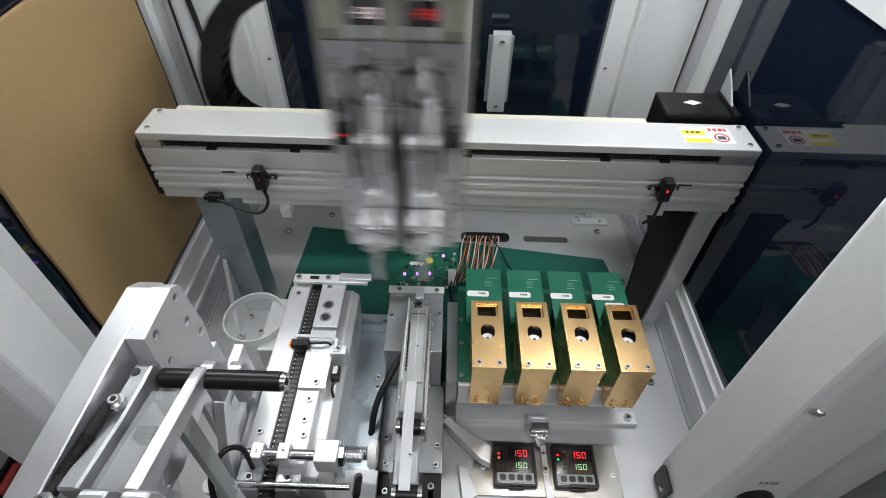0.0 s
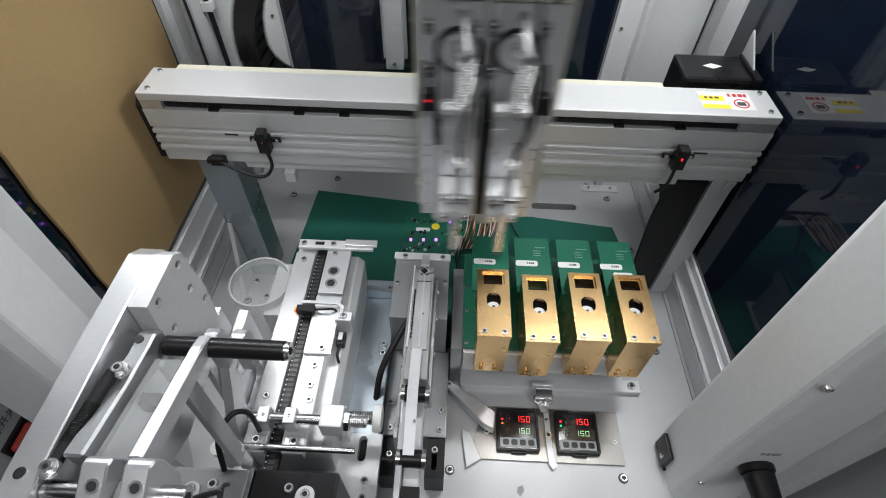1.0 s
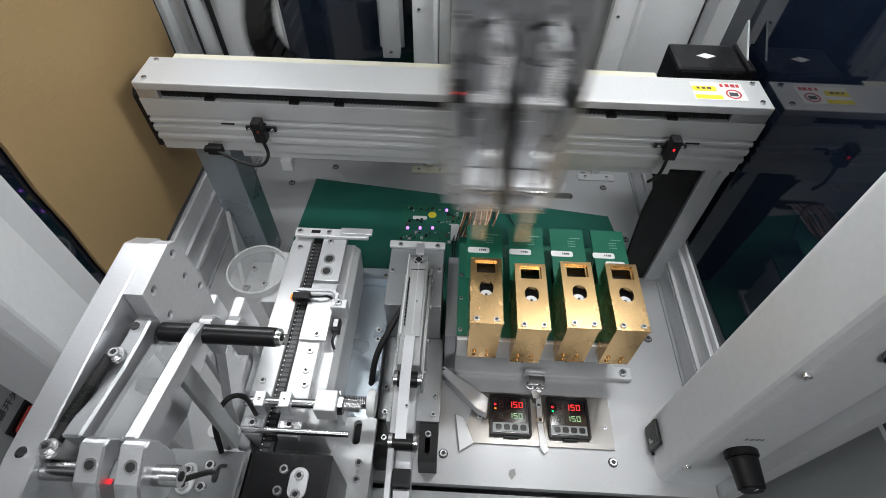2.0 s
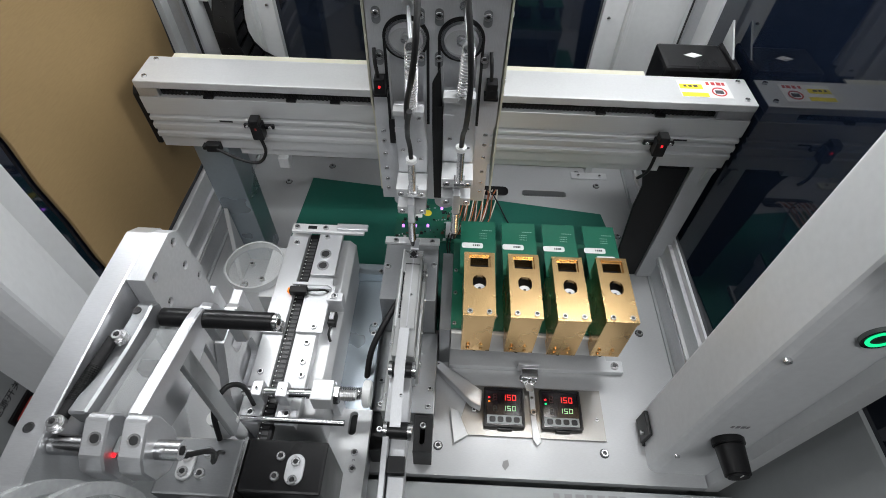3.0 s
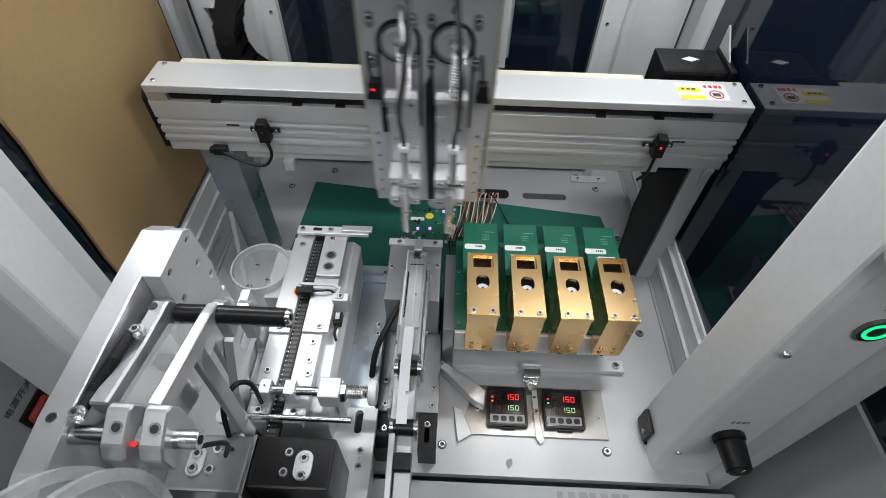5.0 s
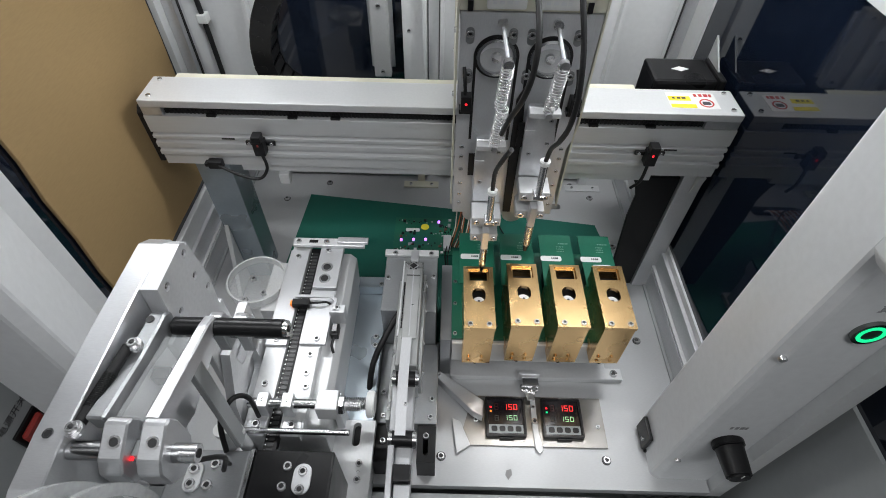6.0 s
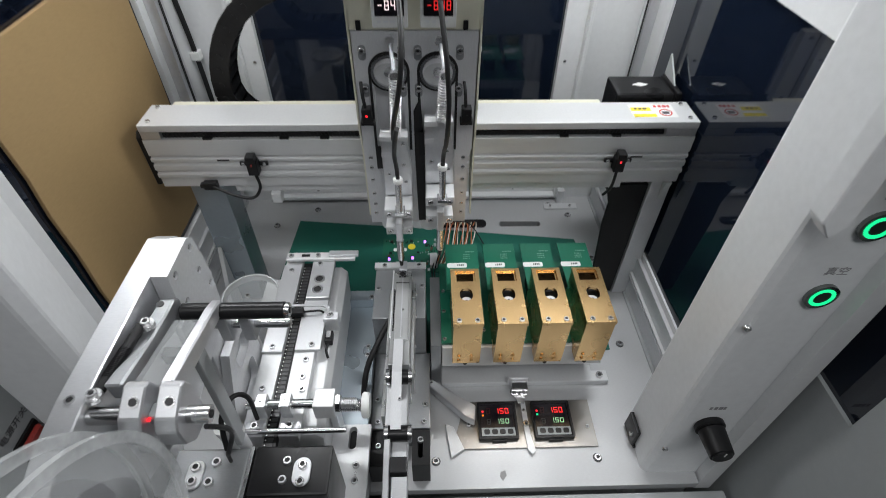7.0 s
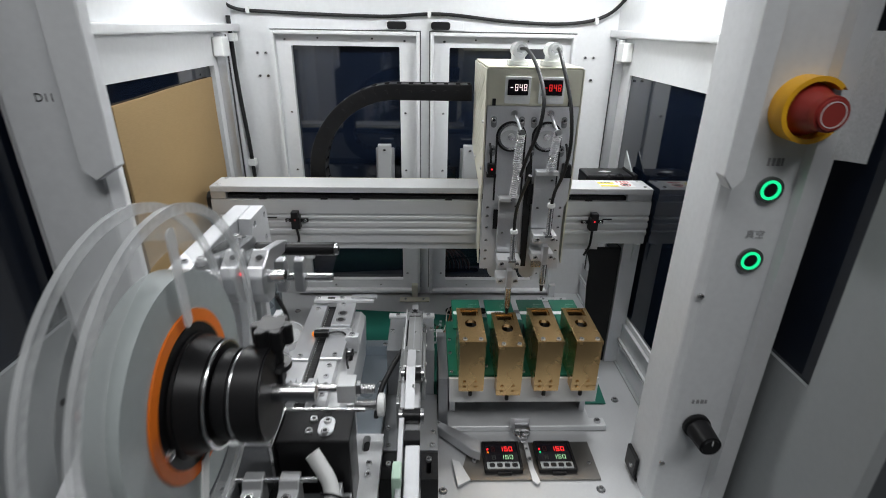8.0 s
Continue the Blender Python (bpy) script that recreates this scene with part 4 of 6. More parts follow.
fd = thing("tape_feeder", "long narrow metal tape feeder with rollers", "tape feeder", (-0.036, 0.04, 0.118))
part("track", prism([(0.166, 0.122), (0.166, 0.150), (0.155, 0.154), (0.060, 0.157), (0.030, 0.160), (0.030, 0.122)], "x", -0.0475, -0.0255, 0.0008), FEEDER, fd)
part("track_cover", prism([(0.150, 0.1545), (0.060, 0.1575), (0.060, 0.1600), (0.150, 0.1570)], "x", -0.0430, -0.0280, 0.0004), FEEDER, fd)
for i in range(14):
    part("sprocket_hole", box(-0.0448, -0.0436, 0.128 - i * 0.0042, 0.1302 - i * 0.0042, 0.1548, 0.1585, 0), BLACK, fd)
# thin paler strips modelled in place of highlights along the track's middle and left edge
part("centre_highlight", prism([(0.148, 0.1570), (0.062, 0.1600), (0.062, 0.1606), (0.148, 0.1576)], "x", -0.0362, -0.0350, 0), ALU, fd)
part("edge_highlight", prism([(0.164, 0.1520), (0.062, 0.1575), (0.062, 0.1605), (0.164, 0.1545)], "x", -0.0478, -0.0462, 0.0003), ALUW, fd)
part("cover_seam", box(-0.0430, -0.0280, 0.1406, 0.1412, 0.1566, 0.1580, 0), BLACKM, fd)
for y, z in ((0.146, 0.131), (0.112, 0.131), (0.070, 0.134), (0.036, 0.134)):
    screw(fd, (-0.0215, y, z), "x", 0.0022)
part("pick_slot", box(-0.0400, -0.0325, 0.150, 0.160, 0.1515, 0.1572, 0.0006), BLACK, fd)
part("slot_rim", ring((-0.0362, 0.155, 0.1560), "z", 0.0062, 0.0042, 0.0012, seg=4), STEEL, fd)
part("tongue", prism([(0.166, 0.150), (0.182, 0.148), (0.182, 0.1515), (0.166, 0.1535)], "x", -0.0405, -0.0315, 0.0004), ALU, fd)
part("side_rail", prism([(0.160, 0.135), (0.085, 0.140), (0.080, 0.150), (0.020, 0.152), (0.020, 0.120), (0.160, 0.120)], "x", -0.0252, -0.0215, 0.0006), FEEDER, fd)
part("side_rail", prism([(0.150, 0.135), (0.030, 0.142), (-0.02, 0.150), (-0.02, 0.115), (0.150, 0.118)], "x", -0.0520, -0.0480, 0.0006), FEEDER, fd)
for y, z in ((0.016, 0.160), (-0.036, 0.148)):
    part("roller", cyl((-0.0475, y, z), "x", 0.0075, 0.024, bevel=0.0006), BLACKM, fd, "black roller")
    part("roller_rim", cyl((-0.0478, y, z), "x", 0.0080, 0.004, bevel=0.0005), STEEL, fd)
    part("roller_rim", cyl((-0.0268, y, z), "x", 0.0080, 0.004, bevel=0.0005), STEEL, fd)
part("tape", prism([(0.060, 0.1602), (0.016, 0.1682), (-0.036, 0.1562), (-0.036, 0.1568), (0.016, 0.1690), (0.060, 0.1610)], "x", -0.0420, -0.0325, 0), ALUD, fd, "pale carrier tape over the rollers")
part("beam", prism([(0.018, 0.146), (-0.080, 0.136), (-0.150, 0.126), (-0.150, 0.090), (0.018, 0.110)], "x", -0.0415, -0.0275, 0.0010), ALUD, fd)
part("beam_side", prism([(0.010, 0.156), (-0.060, 0.150), (-0.150, 0.134), (-0.150, 0.112), (0.010, 0.130)], "x", -0.0475, -0.0420, 0.0006), ALU, fd)
part("black_block", box(-0.0415, -0.0262, -0.072, -0.058, 0.1400, 0.1500, 0.001), BLACK, fd)
part("front_cap", prism([(-0.074, 0.142), (-0.150, 0.134), (-0.150, 0.137), (-0.074, 0.146)], "x", -0.0400, -0.0262, 0.0004), ALU, fd)
part("handle", box(-0.0505, -0.0420, -0.118, -0.098, 0.120, 0.152, 0.002), PALEG, fd, "pale green plastic handle")
part("pillar", box(-0.046, -0.028, 0.050, 0.150, 0.0462, 0.1218, 0.0008), ALUD, fd)
for y, z in ((0.052, 0.160), (0.10, 0.1588), (-0.01, 0.164)):
    screw(fd, (-0.034, y, z), "z", 0.0014)
bb = thing("slotted_bracket", "black slotted bracket screwed to the bed", "bracket", (-0.018, 0.0, 0))
part("plate", with_holes(rect(-0.0265, -0.0065, -0.022, 0.018), [rounded(-0.0200, -0.0145, -0.014, 0.004, 0.0027, 6)], "z", 0.0004, 0.0440), BLACK, bb)
screw(bb, (-0.0172, 0.006, 0.0440), "z", 0.0036)
bb2 = thing("slotted_bracket", "black slotted bracket screwed to the bed", "bracket", (-0.06, 0.0, 0))
part("plate", box(-0.074, -0.052, -0.022, 0.018, 0.0004, 0.0440, 0.001), BLACK, bb2)
screw(bb2, (-0.064, 0.000, 0.0440), "z", 0.0032)
hose = thing("black_hose", "black air hose between the feeders", "hose", (-0.08, 0.05, 0))
tube([(-0.050, 0.118, 0.122), (-0.064, 0.092, 0.112), (-0.078, 0.066, 0.09), (-0.0835, 0.03, 0.05), (-0.0835, -0.03, 0.03), (-0.078, -0.10, 0.02)], 0.0034, RUBBER, "hose_run", hose)

# ---------- left tape unit ----------
lu = thing("tape_unit", "aluminium tape unit with a perforated carrier tape", "tape unit", (-0.14, 0.08, 0.07))
part("body", prism([(-0.180, 0.0702), (-0.180, 0.138), (-0.113, 0.138), (-0.1065, 0.1300), (-0.1085, 0.0702)], "y", -0.030, 0.186, 0.0008), ALUW, lu)
part("left_strip", box(-0.178, -0.1575, -0.030, 0.187, 0.1384, 0.1500, 0.0007), ALUW, lu)
part("right_strip", box(-0.1455, -0.1245, -0.030, 0.187, 0.1384, 0.1500, 0.0007), ALUW, lu)
part("cover_left", box(-0.1785, -0.1570, 0.052, 0.176, 0.1502, 0.1535, 0.0007), ALU, lu)
part("cover_right", box(-0.1450, -0.1185, 0.054, 0.120, 0.1502, 0.1535, 0.0007), ALU, lu)
part("rail_block", box(-0.1440, -0.1180, 0.122, 0.182, 0.1502, 0.1560, 0.0007), ALU, lu)
part("carrier_tape", box(-0.1573, -0.1457, -0.06, 0.185, 0.1390, 0.1462, 0), BLACK, lu, "black perforated carrier tape")
for i in range(48):
    part("pocket", box(-0.1542, -0.1488, -0.055 + i * 0.0049, -0.0518 + i * 0.0049, 0.1463, 0.1467, 0), TAPE, lu)
    part("sprocket_hole", cyl((-0.1557, -0.0534 + i * 0.0049, 0.1463), "z", 0.0007, 0.0003, seg=8), WHITEP, lu)
part("rear_bar", box(-0.176, -0.094, 0.178, 0.1895, 0.1562, 0.1605, 0.0008), ALUW, lu)
part("rear_bar_end", box(-0.125, -0.090, 0.1805, 0.1890, 0.1607, 0.1640, 0.0006), ALU, lu)
part("slot_mark", box(-0.158, -0.148, 0.182, 0.1862, 0.1606, 0.1610, 0), BLACK, lu)
for y in (0.150, 0.134):
    part("hole_rim", ring((-0.1325, y, 0.1561), "z", 0.0062, 0.0042, 0.0008), STEEL, lu)
    part("hole", cyl((-0.1325, y, 0.1561), "z", 0.0041, 0.0005), DARKGAP, lu)
for x, y, z in ((-0.168, 0.166, 0.1535), (-0.168, 0.058, 0.1535), (-0.128, 0.060, 0.1535), (-0.132, 0.044, 0.150), (-0.132, 0.024, 0.150), (-0.130, 0.010, 0.150), (-0.131, -0.006, 0.150), (-0.169, 0.012, 0.150), (-0.135, 0.174, 0.156), (-0.170, 0.1835, 0.1605), (-0.138, 0.1835, 0.1605)):
    screw(lu, (x, y, z), "z", 0.0030)
part("base_plate", box(-0.182, -0.0735, 0.006, 0.192, 0.0600, 0.0700, 0.0008), BLUISH, lu, "bluish ground steel base plate")
part("pedestal", box(-0.176, -0.082, 0.02, 0.18, 0.0004, 0.0598, 0.0008), ALUD, lu)
part("rear_stop", box(-0.114, -0.0745, 0.176, 0.192, 0.0702, 0.0860, 0.0010), BLUISH, lu)
for x, y in ((-0.081, 0.114), (-0.081, 0.102), (-0.080, 0.180)):
    screw(lu, (x, y, 0.070 if y < 0.15 else 0.086), "z", 0.0032)
fp = thing("front_plate", "slotted aluminium plate under the tape unit", "plate", (-0.12, -0.05, 0.07))
part("plate", with_holes(rect(-0.200, -0.0685, -0.150, 0.0055), [rounded(-0.0905, -0.0825, -0.021, 0.003, 0.0039, 6)], "z", 0.0756, 0.0850), ALUW, fp)
part("slot_floor", box(-0.094, -0.079, -0.024, 0.0052, 0.0720, 0.0752, 0), DARKGAP, fp)
part("support", box(-0.195, -0.075, -0.140, 0.000, 0.0004, 0.0716, 0.001), ALUD, fp)
for y in (-0.038, -0.053, -0.100):
    screw(fp, (-0.0805, y, 0.085), "z", 0.0034)
screw(fp, (-0.0805, -0.0455, 0.0845), "z", 0.0016)
ps = thing("presence_sensor", "small black sensor with an orange lamp on the tape", "sensor", (-0.147, 0.098, 0.154))
part("body", box(-0.1600, -0.1420, 0.0960, 0.1035, 0.1540, 0.1610, 0.0008), BLACK, ps)
part("lamp", box(-0.1622, -0.1602, 0.0970, 0.1020, 0.1550, 0.1595, 0.0006), GLOW_O, ps, "glowing orange lamp")
part("bracket", prism([(-0.158, 0.1085), (-0.120, 0.1085), (-0.113, 0.104), (-0.113, 0.090), (-0.1165, 0.090), (-0.1165, 0.1015), (-0.121, 0.105), (-0.158, 0.105)], "z", 0.1600, 0.1616, 0.0003), ALU, ps)
part("foot", box(-0.120, -0.104, 0.088, 0.098, 0.1384, 0.1598, 0.001), ALUD, ps)
screw(ps, (-0.112, 0.093, 0.1598), "z", 0.0034)
tube([(-0.142, 0.100, 0.158), (-0.132, 0.0995, 0.160), (-0.124, 0.102, 0.157), (-0.119, 0.101, 0.150)], 0.0012, RUBBER, "lead", ps, seg=6)
tv = thing("terminal", "black terminal clip on the tape unit", "terminal", (-0.113, 0.075, 0.138))
part("block", box(-0.1175, -0.1095, 0.069, 0.083, 0.1384, 0.1470, 0.0008), BLACK, tv)
part("clip", box(-0.1160, -0.1110, 0.072, 0.081, 0.1472, 0.1500, 0.0006), STEEL, tv)
tube([(-0.113, 0.066, 0.146), (-0.114, 0.058, 0.145), (-0.112, 0.052, 0.140)], 0.0014, RUBBER, "lead", tv, seg=6)
cr = thing("cross_shaft", "steel cross shaft with clamp blocks and a wheel", "shaft", (-0.12, -0.012, 0.16))
part("shaft", cyl((-0.174, -0.013, 0.164), "x", 0.0045, 0.062), STEEL, cr)
for x in (-0.160, -0.138):
    part("lug", box(x - 0.005, x + 0.005, -0.020, -0.006, 0.1504, 0.1720, 0.0010), ALU, cr)
    screw(cr, (x, -0.013, 0.172), "z", 0.0016)
part("clamp_block", box(-0.1120, -0.0930, -0.022, -0.003, 0.1520, 0.1740, 0.0012), ALUW, cr)
part("nut", cyl((-0.0925, -0.0125, 0.1630), "x", 0.0085, 0.004, seg=6), STEEL, cr)
part("spring_pin", cyl((-0.0880, -0.0125, 0.1630), "x", 0.0042, 0.014), SCREW, cr)
part("threads", coil((-0.0880, -0.0125, 0.1630), (-0.0745, -0.0125, 0.1630), 0.0044, 8, 0.0007), SCREW, cr)
wh = thing("end_wheel", "white pulley wheel beside the feeder", "wheel", (-0.071, 0.008, 0.11))
part("disc", cyl((-0.0735, 0.0050, 0.1265), "x", 0.0128, 0.0075, seg=40, bevel=0.0012), WHITEP, wh)
part("axle", cyl((-0.105, 0.005, 0.1265), "x", 0.0042, 0.0312), STEEL, wh)
part("spring", coil((-0.098, 0.005, 0.1265), (-0.0742, 0.005, 0.1265), 0.0056, 11, 0.0007), STEEL, wh)
part("axle_stand", box(-0.1064, -0.0990, -0.003, 0.013, 0.0702, 0.1340, 0.001), ALUD, wh)
lr = thing("guide_shaft", "thin steel guide shaft across the tape", "shaft", (-0.13, -0.034, 0.15))
part("shaft", cyl((-0.186, -0.034, 0.154), "x", 0.0026, 0.104), STEEL, lr)
for x in (-0.167, -0.135):
    part("clamp", box(x - 0.009, x + 0.009, -0.0375, -0.0225, 0.1390, 0.1510, 0.001), ALU, lr)
    screw(lr, (x, -0.0275, 0.151), "z", 0.0038)
mb = thing("motor_box", "grey motor housing with a slotted cover screw plate", "motor housing", (-0.19, -0.09, 0.09))
part("case", box(-0.218, -0.1565, -0.1020, -0.058, 0.0856, 0.1740, 0.002), DARKALU, mb)
part("oblong", prism(rounded(-0.203, -0.190, -0.092, -0.069, 0.006), "z", 0.1742, 0.1766, 0.0004), ALUW, mb)
for x, y in ((-0.1965, -0.075), (-0.1965, -0.086), (-0.182, -0.070), (-0.184, -0.086)):
    screw(mb, (x, y, 0.1766 if x < -0.19 else 0.174), "z", 0.0040)
bp = thing("drive_cover", "black drive cover with a slotted steel insert", "drive cover", (-0.12, -0.09, 0.09))
part("case", box(-0.1525, -0.0880, -0.0975, -0.0570, 0.0856, 0.1740, 0.002), BLACKM, bp)
part("oblong", prism(rounded(-0.1180, -0.1035, -0.0915, -0.0680, 0.007), "z", 0.1742, 0.1762, 0.0004), ALUD, bp)
for x, y in ((-0.1105, -0.0745), (-0.1105, -0.0880), (-0.1240, -0.0700), (-0.1255, -0.0855)):
    screw(bp, (x, y, 0.1762 if x > -0.12 else 0.174), "z", 0.0036)
part("side_strip", box(-0.1560, -0.1530, -0.105, -0.0575, 0.0856, 0.176, 0.0004), STEEL, bp)
wt = thing("white_hose", "short white hose tied with a black strap", "hose", (-0.1, -0.13, 0.18))
tube([(-0.1165, -0.114, 0.1775), (-0.111, -0.118, 0.171), (-0.100, -0.130, 0.160), (-0.095, -0.148, 0.150), (-0.090, -0.172, 0.132)], 0.0066, WHITEP, "hose_run", wt)
tube([(-0.1075, -0.132, 0.152), (-0.1045, -0.141, 0.161), (-0.096, -0.144, 0.164), (-0.087, -0.141, 0.156), (-0.085, -0.134, 0.148)], 0.0013, RUBBER, "strap", wt, seg=6)
tg = thing("tape_guide", "lower tape guide with two steel brackets and a thin shaft", "tape guide", (-0.15, -0.12, 0.10))
part("deck", box(-0.2150, -0.0880, -0.1700, -0.1024, 0.1000, 0.1180, 0.001), DARKALU, tg)
part("tape_channel", box(-0.1600, -0.1460, -0.1700, -0.1030, 0.1182, 0.1240, 0.0004), BLACK, tg, "black carrier tape")
part("side_bar", box(-0.2050, -0.1880, -0.1660, -0.1040, 0.1182, 0.1360, 0.0010), ALU, tg)
part("side_bar", box(-0.1080, -0.0950, -0.1660, -0.1040, 0.1182, 0.1330, 0.0010), ALU, tg)
part("shaft", cyl((-0.1900, -0.1140, 0.1480), "x", 0.0024, 0.076), STEEL, tg)
for x in (-0.1690, -0.1380):
    part("bracket", prism([(-0.1080, 0.1182), (-0.1080, 0.1515), (-0.1180, 0.1515), (-0.1220, 0.1440), (-0.1460, 0.1400), (-0.1460, 0.1182)], "x", x - 0.0085, x + 0.0085, 0.0008), ALUW, tg)
    screw(tg, (x, -0.1300, 0.1424), "z", 0.0044)
for x in (-0.1965, -0.1015):
    for y in (-0.115, -0.150):
        screw(tg, (x, y, 0.1360 if x < -0.15 else 0.1330), "z", 0.0030)
ds = thing("clear_dish", "round clear dish on a white block", "dish", (-0.222, 0.16, 0.1))
part("block", box(-0.213, -0.186, 0.122, 0.194, 0.062, 0.1080, 0.001), ALUW, ds)
part("leg", box(-0.211, -0.190, 0.13, 0.18, 0.0004, 0.0618, 0.001), ALUD, ds)
part("rim", ring((-0.224, 0.160, 0.1084), "z", 0.0345, 0.0325, 0.010), CLEARW, ds)
part("bottom", cyl((-0.224, 0.160, 0.1082), "z", 0.0324, 0.0012, seg=48), CLEAR, ds)
for x, y in ((-0.231, 0.166), (-0.214, 0.145)):
    screw(ds, (x, y, 0.1094), "z", 0.003)
fz = thing("fitting_cluster", "cluster of small steel fittings beside the tape", "fittings", (-0.187, 0.10, 0.07))
for i in range(9):
    part("fitting", cyl((-0.193 + 0.005 * (i % 3), 0.092 + 0.0065 * (i // 3), 0.066), "z", 0.0022 + 0.0004 * (i % 2), 0.045 + 0.004 * ((i * 5) % 3)), SCREW, fz)
part("fitting_base", box(-0.200, -0.1815, 0.084, 0.114, 0.0004, 0.0658, 0.001), ALUD, fz)

# ---------- reel stand ----------
rs = thing("reel_stand", "tall aluminium side plate of the reel stand", "stand", (-0.175, -0.08, 0))
edge_line = [(0.021, 0.270), (0.0205, 0.335), (0.016, 0.350), (0.006, 0.357), (-0.050, 0.3575), (-0.115, 0.3570), (-0.140, 0.354), (-0.160, 0.347), (-0.200, 0.330), (-0.300, 0.285), (-0.300, 0.225), (-0.200, 0.268), (-0.160, 0.285), (-0.110, 0.262), (-0.055, 0.238), (0.005, 0.244)]
part("side_plate", prism(edge_line, "x", -0.1965, -0.1815, 0.0007), ALU, rs)
CHEEK = [(0.0065, 0.3566), (0.0135, 0.3510), (0.0170, 0.310), (0.0125, 0.2770), (0.0060, 0.2770), (-0.0325, 0.3290), (-0.0295, 0.3566)]
CHEEK_SCREWS = [(0.0060, 0.3480), (0.0045, 0.3265), (-0.0215, 0.3490), (-0.0230, 0.3245), (0.0110, 0.3060)]
part("end_block", with_holes(CHEEK, [circle(y, z, 0.0031, 16) for y, z in CHEEK_SCREWS], "x", -0.1812, -0.1705), ALUD, rs, "thick end block with countersunk screws")
for y, z in CHEEK_SCREWS:
    screw(rs, (-0.1735, y, z), "x", 0.0026)
part("plate_screw_rim", ring((-0.1890, -0.1150, 0.3572), "z", 0.0026, 0.0017, 0.0006, seg=20), STEEL, rs)
part("plate_screw_bore", cyl((-0.1890, -0.1150, 0.3571), "z", 0.0017, 0.0005, seg=14), DARKGAP, rs)
part("stand_foot", box(-0.196, -0.165, -0.010, 0.044, 0.0004, 0.0698, 0.001), ALUD, rs)
part("stand_web", prism([(0.044, 0.0698), (0.044, 0.2438), (0.000, 0.2438), (-0.010, 0.0698)], "x", -0.1960, -0.1902, 0.0006), ALUD, rs)
part("lattice", with_holes([(0.060, 0.215), (0.060, 0.072), (-0.04, 0.072), (-0.02, 0.17), (0.006, 0.215)], [rounded(0.012, 0.045, 0.182, 0.207, 0.008), rounded(0.000, 0.040, 0.135, 0.170, 0.008), rounded(-0.014, 0.030, 0.085, 0.118, 0.008)], "x", -0.1890, -0.1810), ALUD, rs, "plate with rounded windows")
part("diagonal_bar", prism([(-0.050, 0.330), (-0.037, 0.330), (-0.044, 0.176), (-0.057, 0.176)], "x", -0.1690, -0.1640, 0.0006), GREYP, rs, "dark grey diagonal bar")
# upper shaft in its hinge block, and the two arms that it carries
hinge_block = prism([(-0.0345, 0.3300), (-0.0330, 0.3400), (-0.0380, 0.3455), (-0.0480, 0.3460), (-0.0700, 0.3490), (-0.1070, 0.3570), (-0.1070, 0.3430), (-0.0700, 0.3350), (-0.0480, 0.3270), (-0.0400, 0.3260)], "x", -0.1765, -0.1670, 0.0012)
part("hinge_arm", hinge_block, DARKALU, rs, "aluminium hinge arm")
part("hinge_hole", cyl((-0.1738, -0.0430, 0.3458), "z", 0.0024, 0.0006, seg=16), DARKGAP, rs)
part("upper_shaft", cyl((-0.1652, -0.0392, 0.3335), "x", 0.0056, 0.0660, seg=32), BLACKM, rs, "black guide shaft")
part("shaft_end", cyl((-0.0990, -0.0392, 0.3335), "x", 0.0052, 0.0030, seg=32, bevel=0.0006), STEEL, rs)
part("shaft_bore", cyl((-0.0959, -0.0392, 0.3335), "x", 0.0020, 0.0004, seg=14), DARKGAP, rs)
part("swing_arm", prism([(-0.0350, 0.3400), (-0.0450, 0.3440), (-0.1070, 0.3585), (-0.1070, 0.3440), (-0.0450, 0.3325), (-0.0350, 0.3300)], "x", -0.1465, -0.1400, 0.0010), ALU, rs, "aluminium swing arm")
part("clear_strip", prism([(-0.0500, 0.3375), (-0.1060, 0.3500), (-0.1060, 0.3512), (-0.0500, 0.3387)], "x", -0.1650, -0.1470, 0), CLEAR, rs, "clear cover tape strip")
part("web_notch", box(-0.1668, -0.1570, -0.0740, -0.0670, 0.3250, 0.3340, 0.0004), BLACK, rs)
# gas damper between the hinge arm and the plate
part("damper", rod((-0.1800, -0.1120, 0.3530), (-0.1740, -0.0650, 0.3530), 0.0030), RUBBER, rs, "black gas damper")
part("damper_thread", coil((-0.1785, -0.1000, 0.3530), (-0.1760, -0.0810, 0.3530), 0.0031, 18, 0.0004), BLACKM, rs)
for x, y, z in ((-0.1712, -0.0640, 0.3535), (-0.1790, -0.1120, 0.3560)):
    part("damper_eye", cyl((x, y, z - 0.0030), "z", 0.0042, 0.0040, seg=20, bevel=0.0006), SCREW, rs)
    screw(rs, (x, y, z + 0.0012), "z", 0.0028)
# rod with two clamp blocks that carry the reel
part("reel_rod", cyl((-0.1812, -0.1190, 0.3475), "x", 0.0047, 0.0620, seg=28), STEEL, rs)
part("rod_bore", cyl((-0.1191, -0.1190, 0.3475), "x", 0.0022, 0.0004, seg=14), DARKGAP, rs)
CLAMP = [(-0.1060, 0.3560), (-0.1085, 0.3635), (-0.1120, 0.3650), (-0.1270, 0.3580), (-0.1315, 0.3520), (-0.1315, 0.3390), (-0.1240, 0.3290), (-0.1130, 0.3270), (-0.1060, 0.3380)]
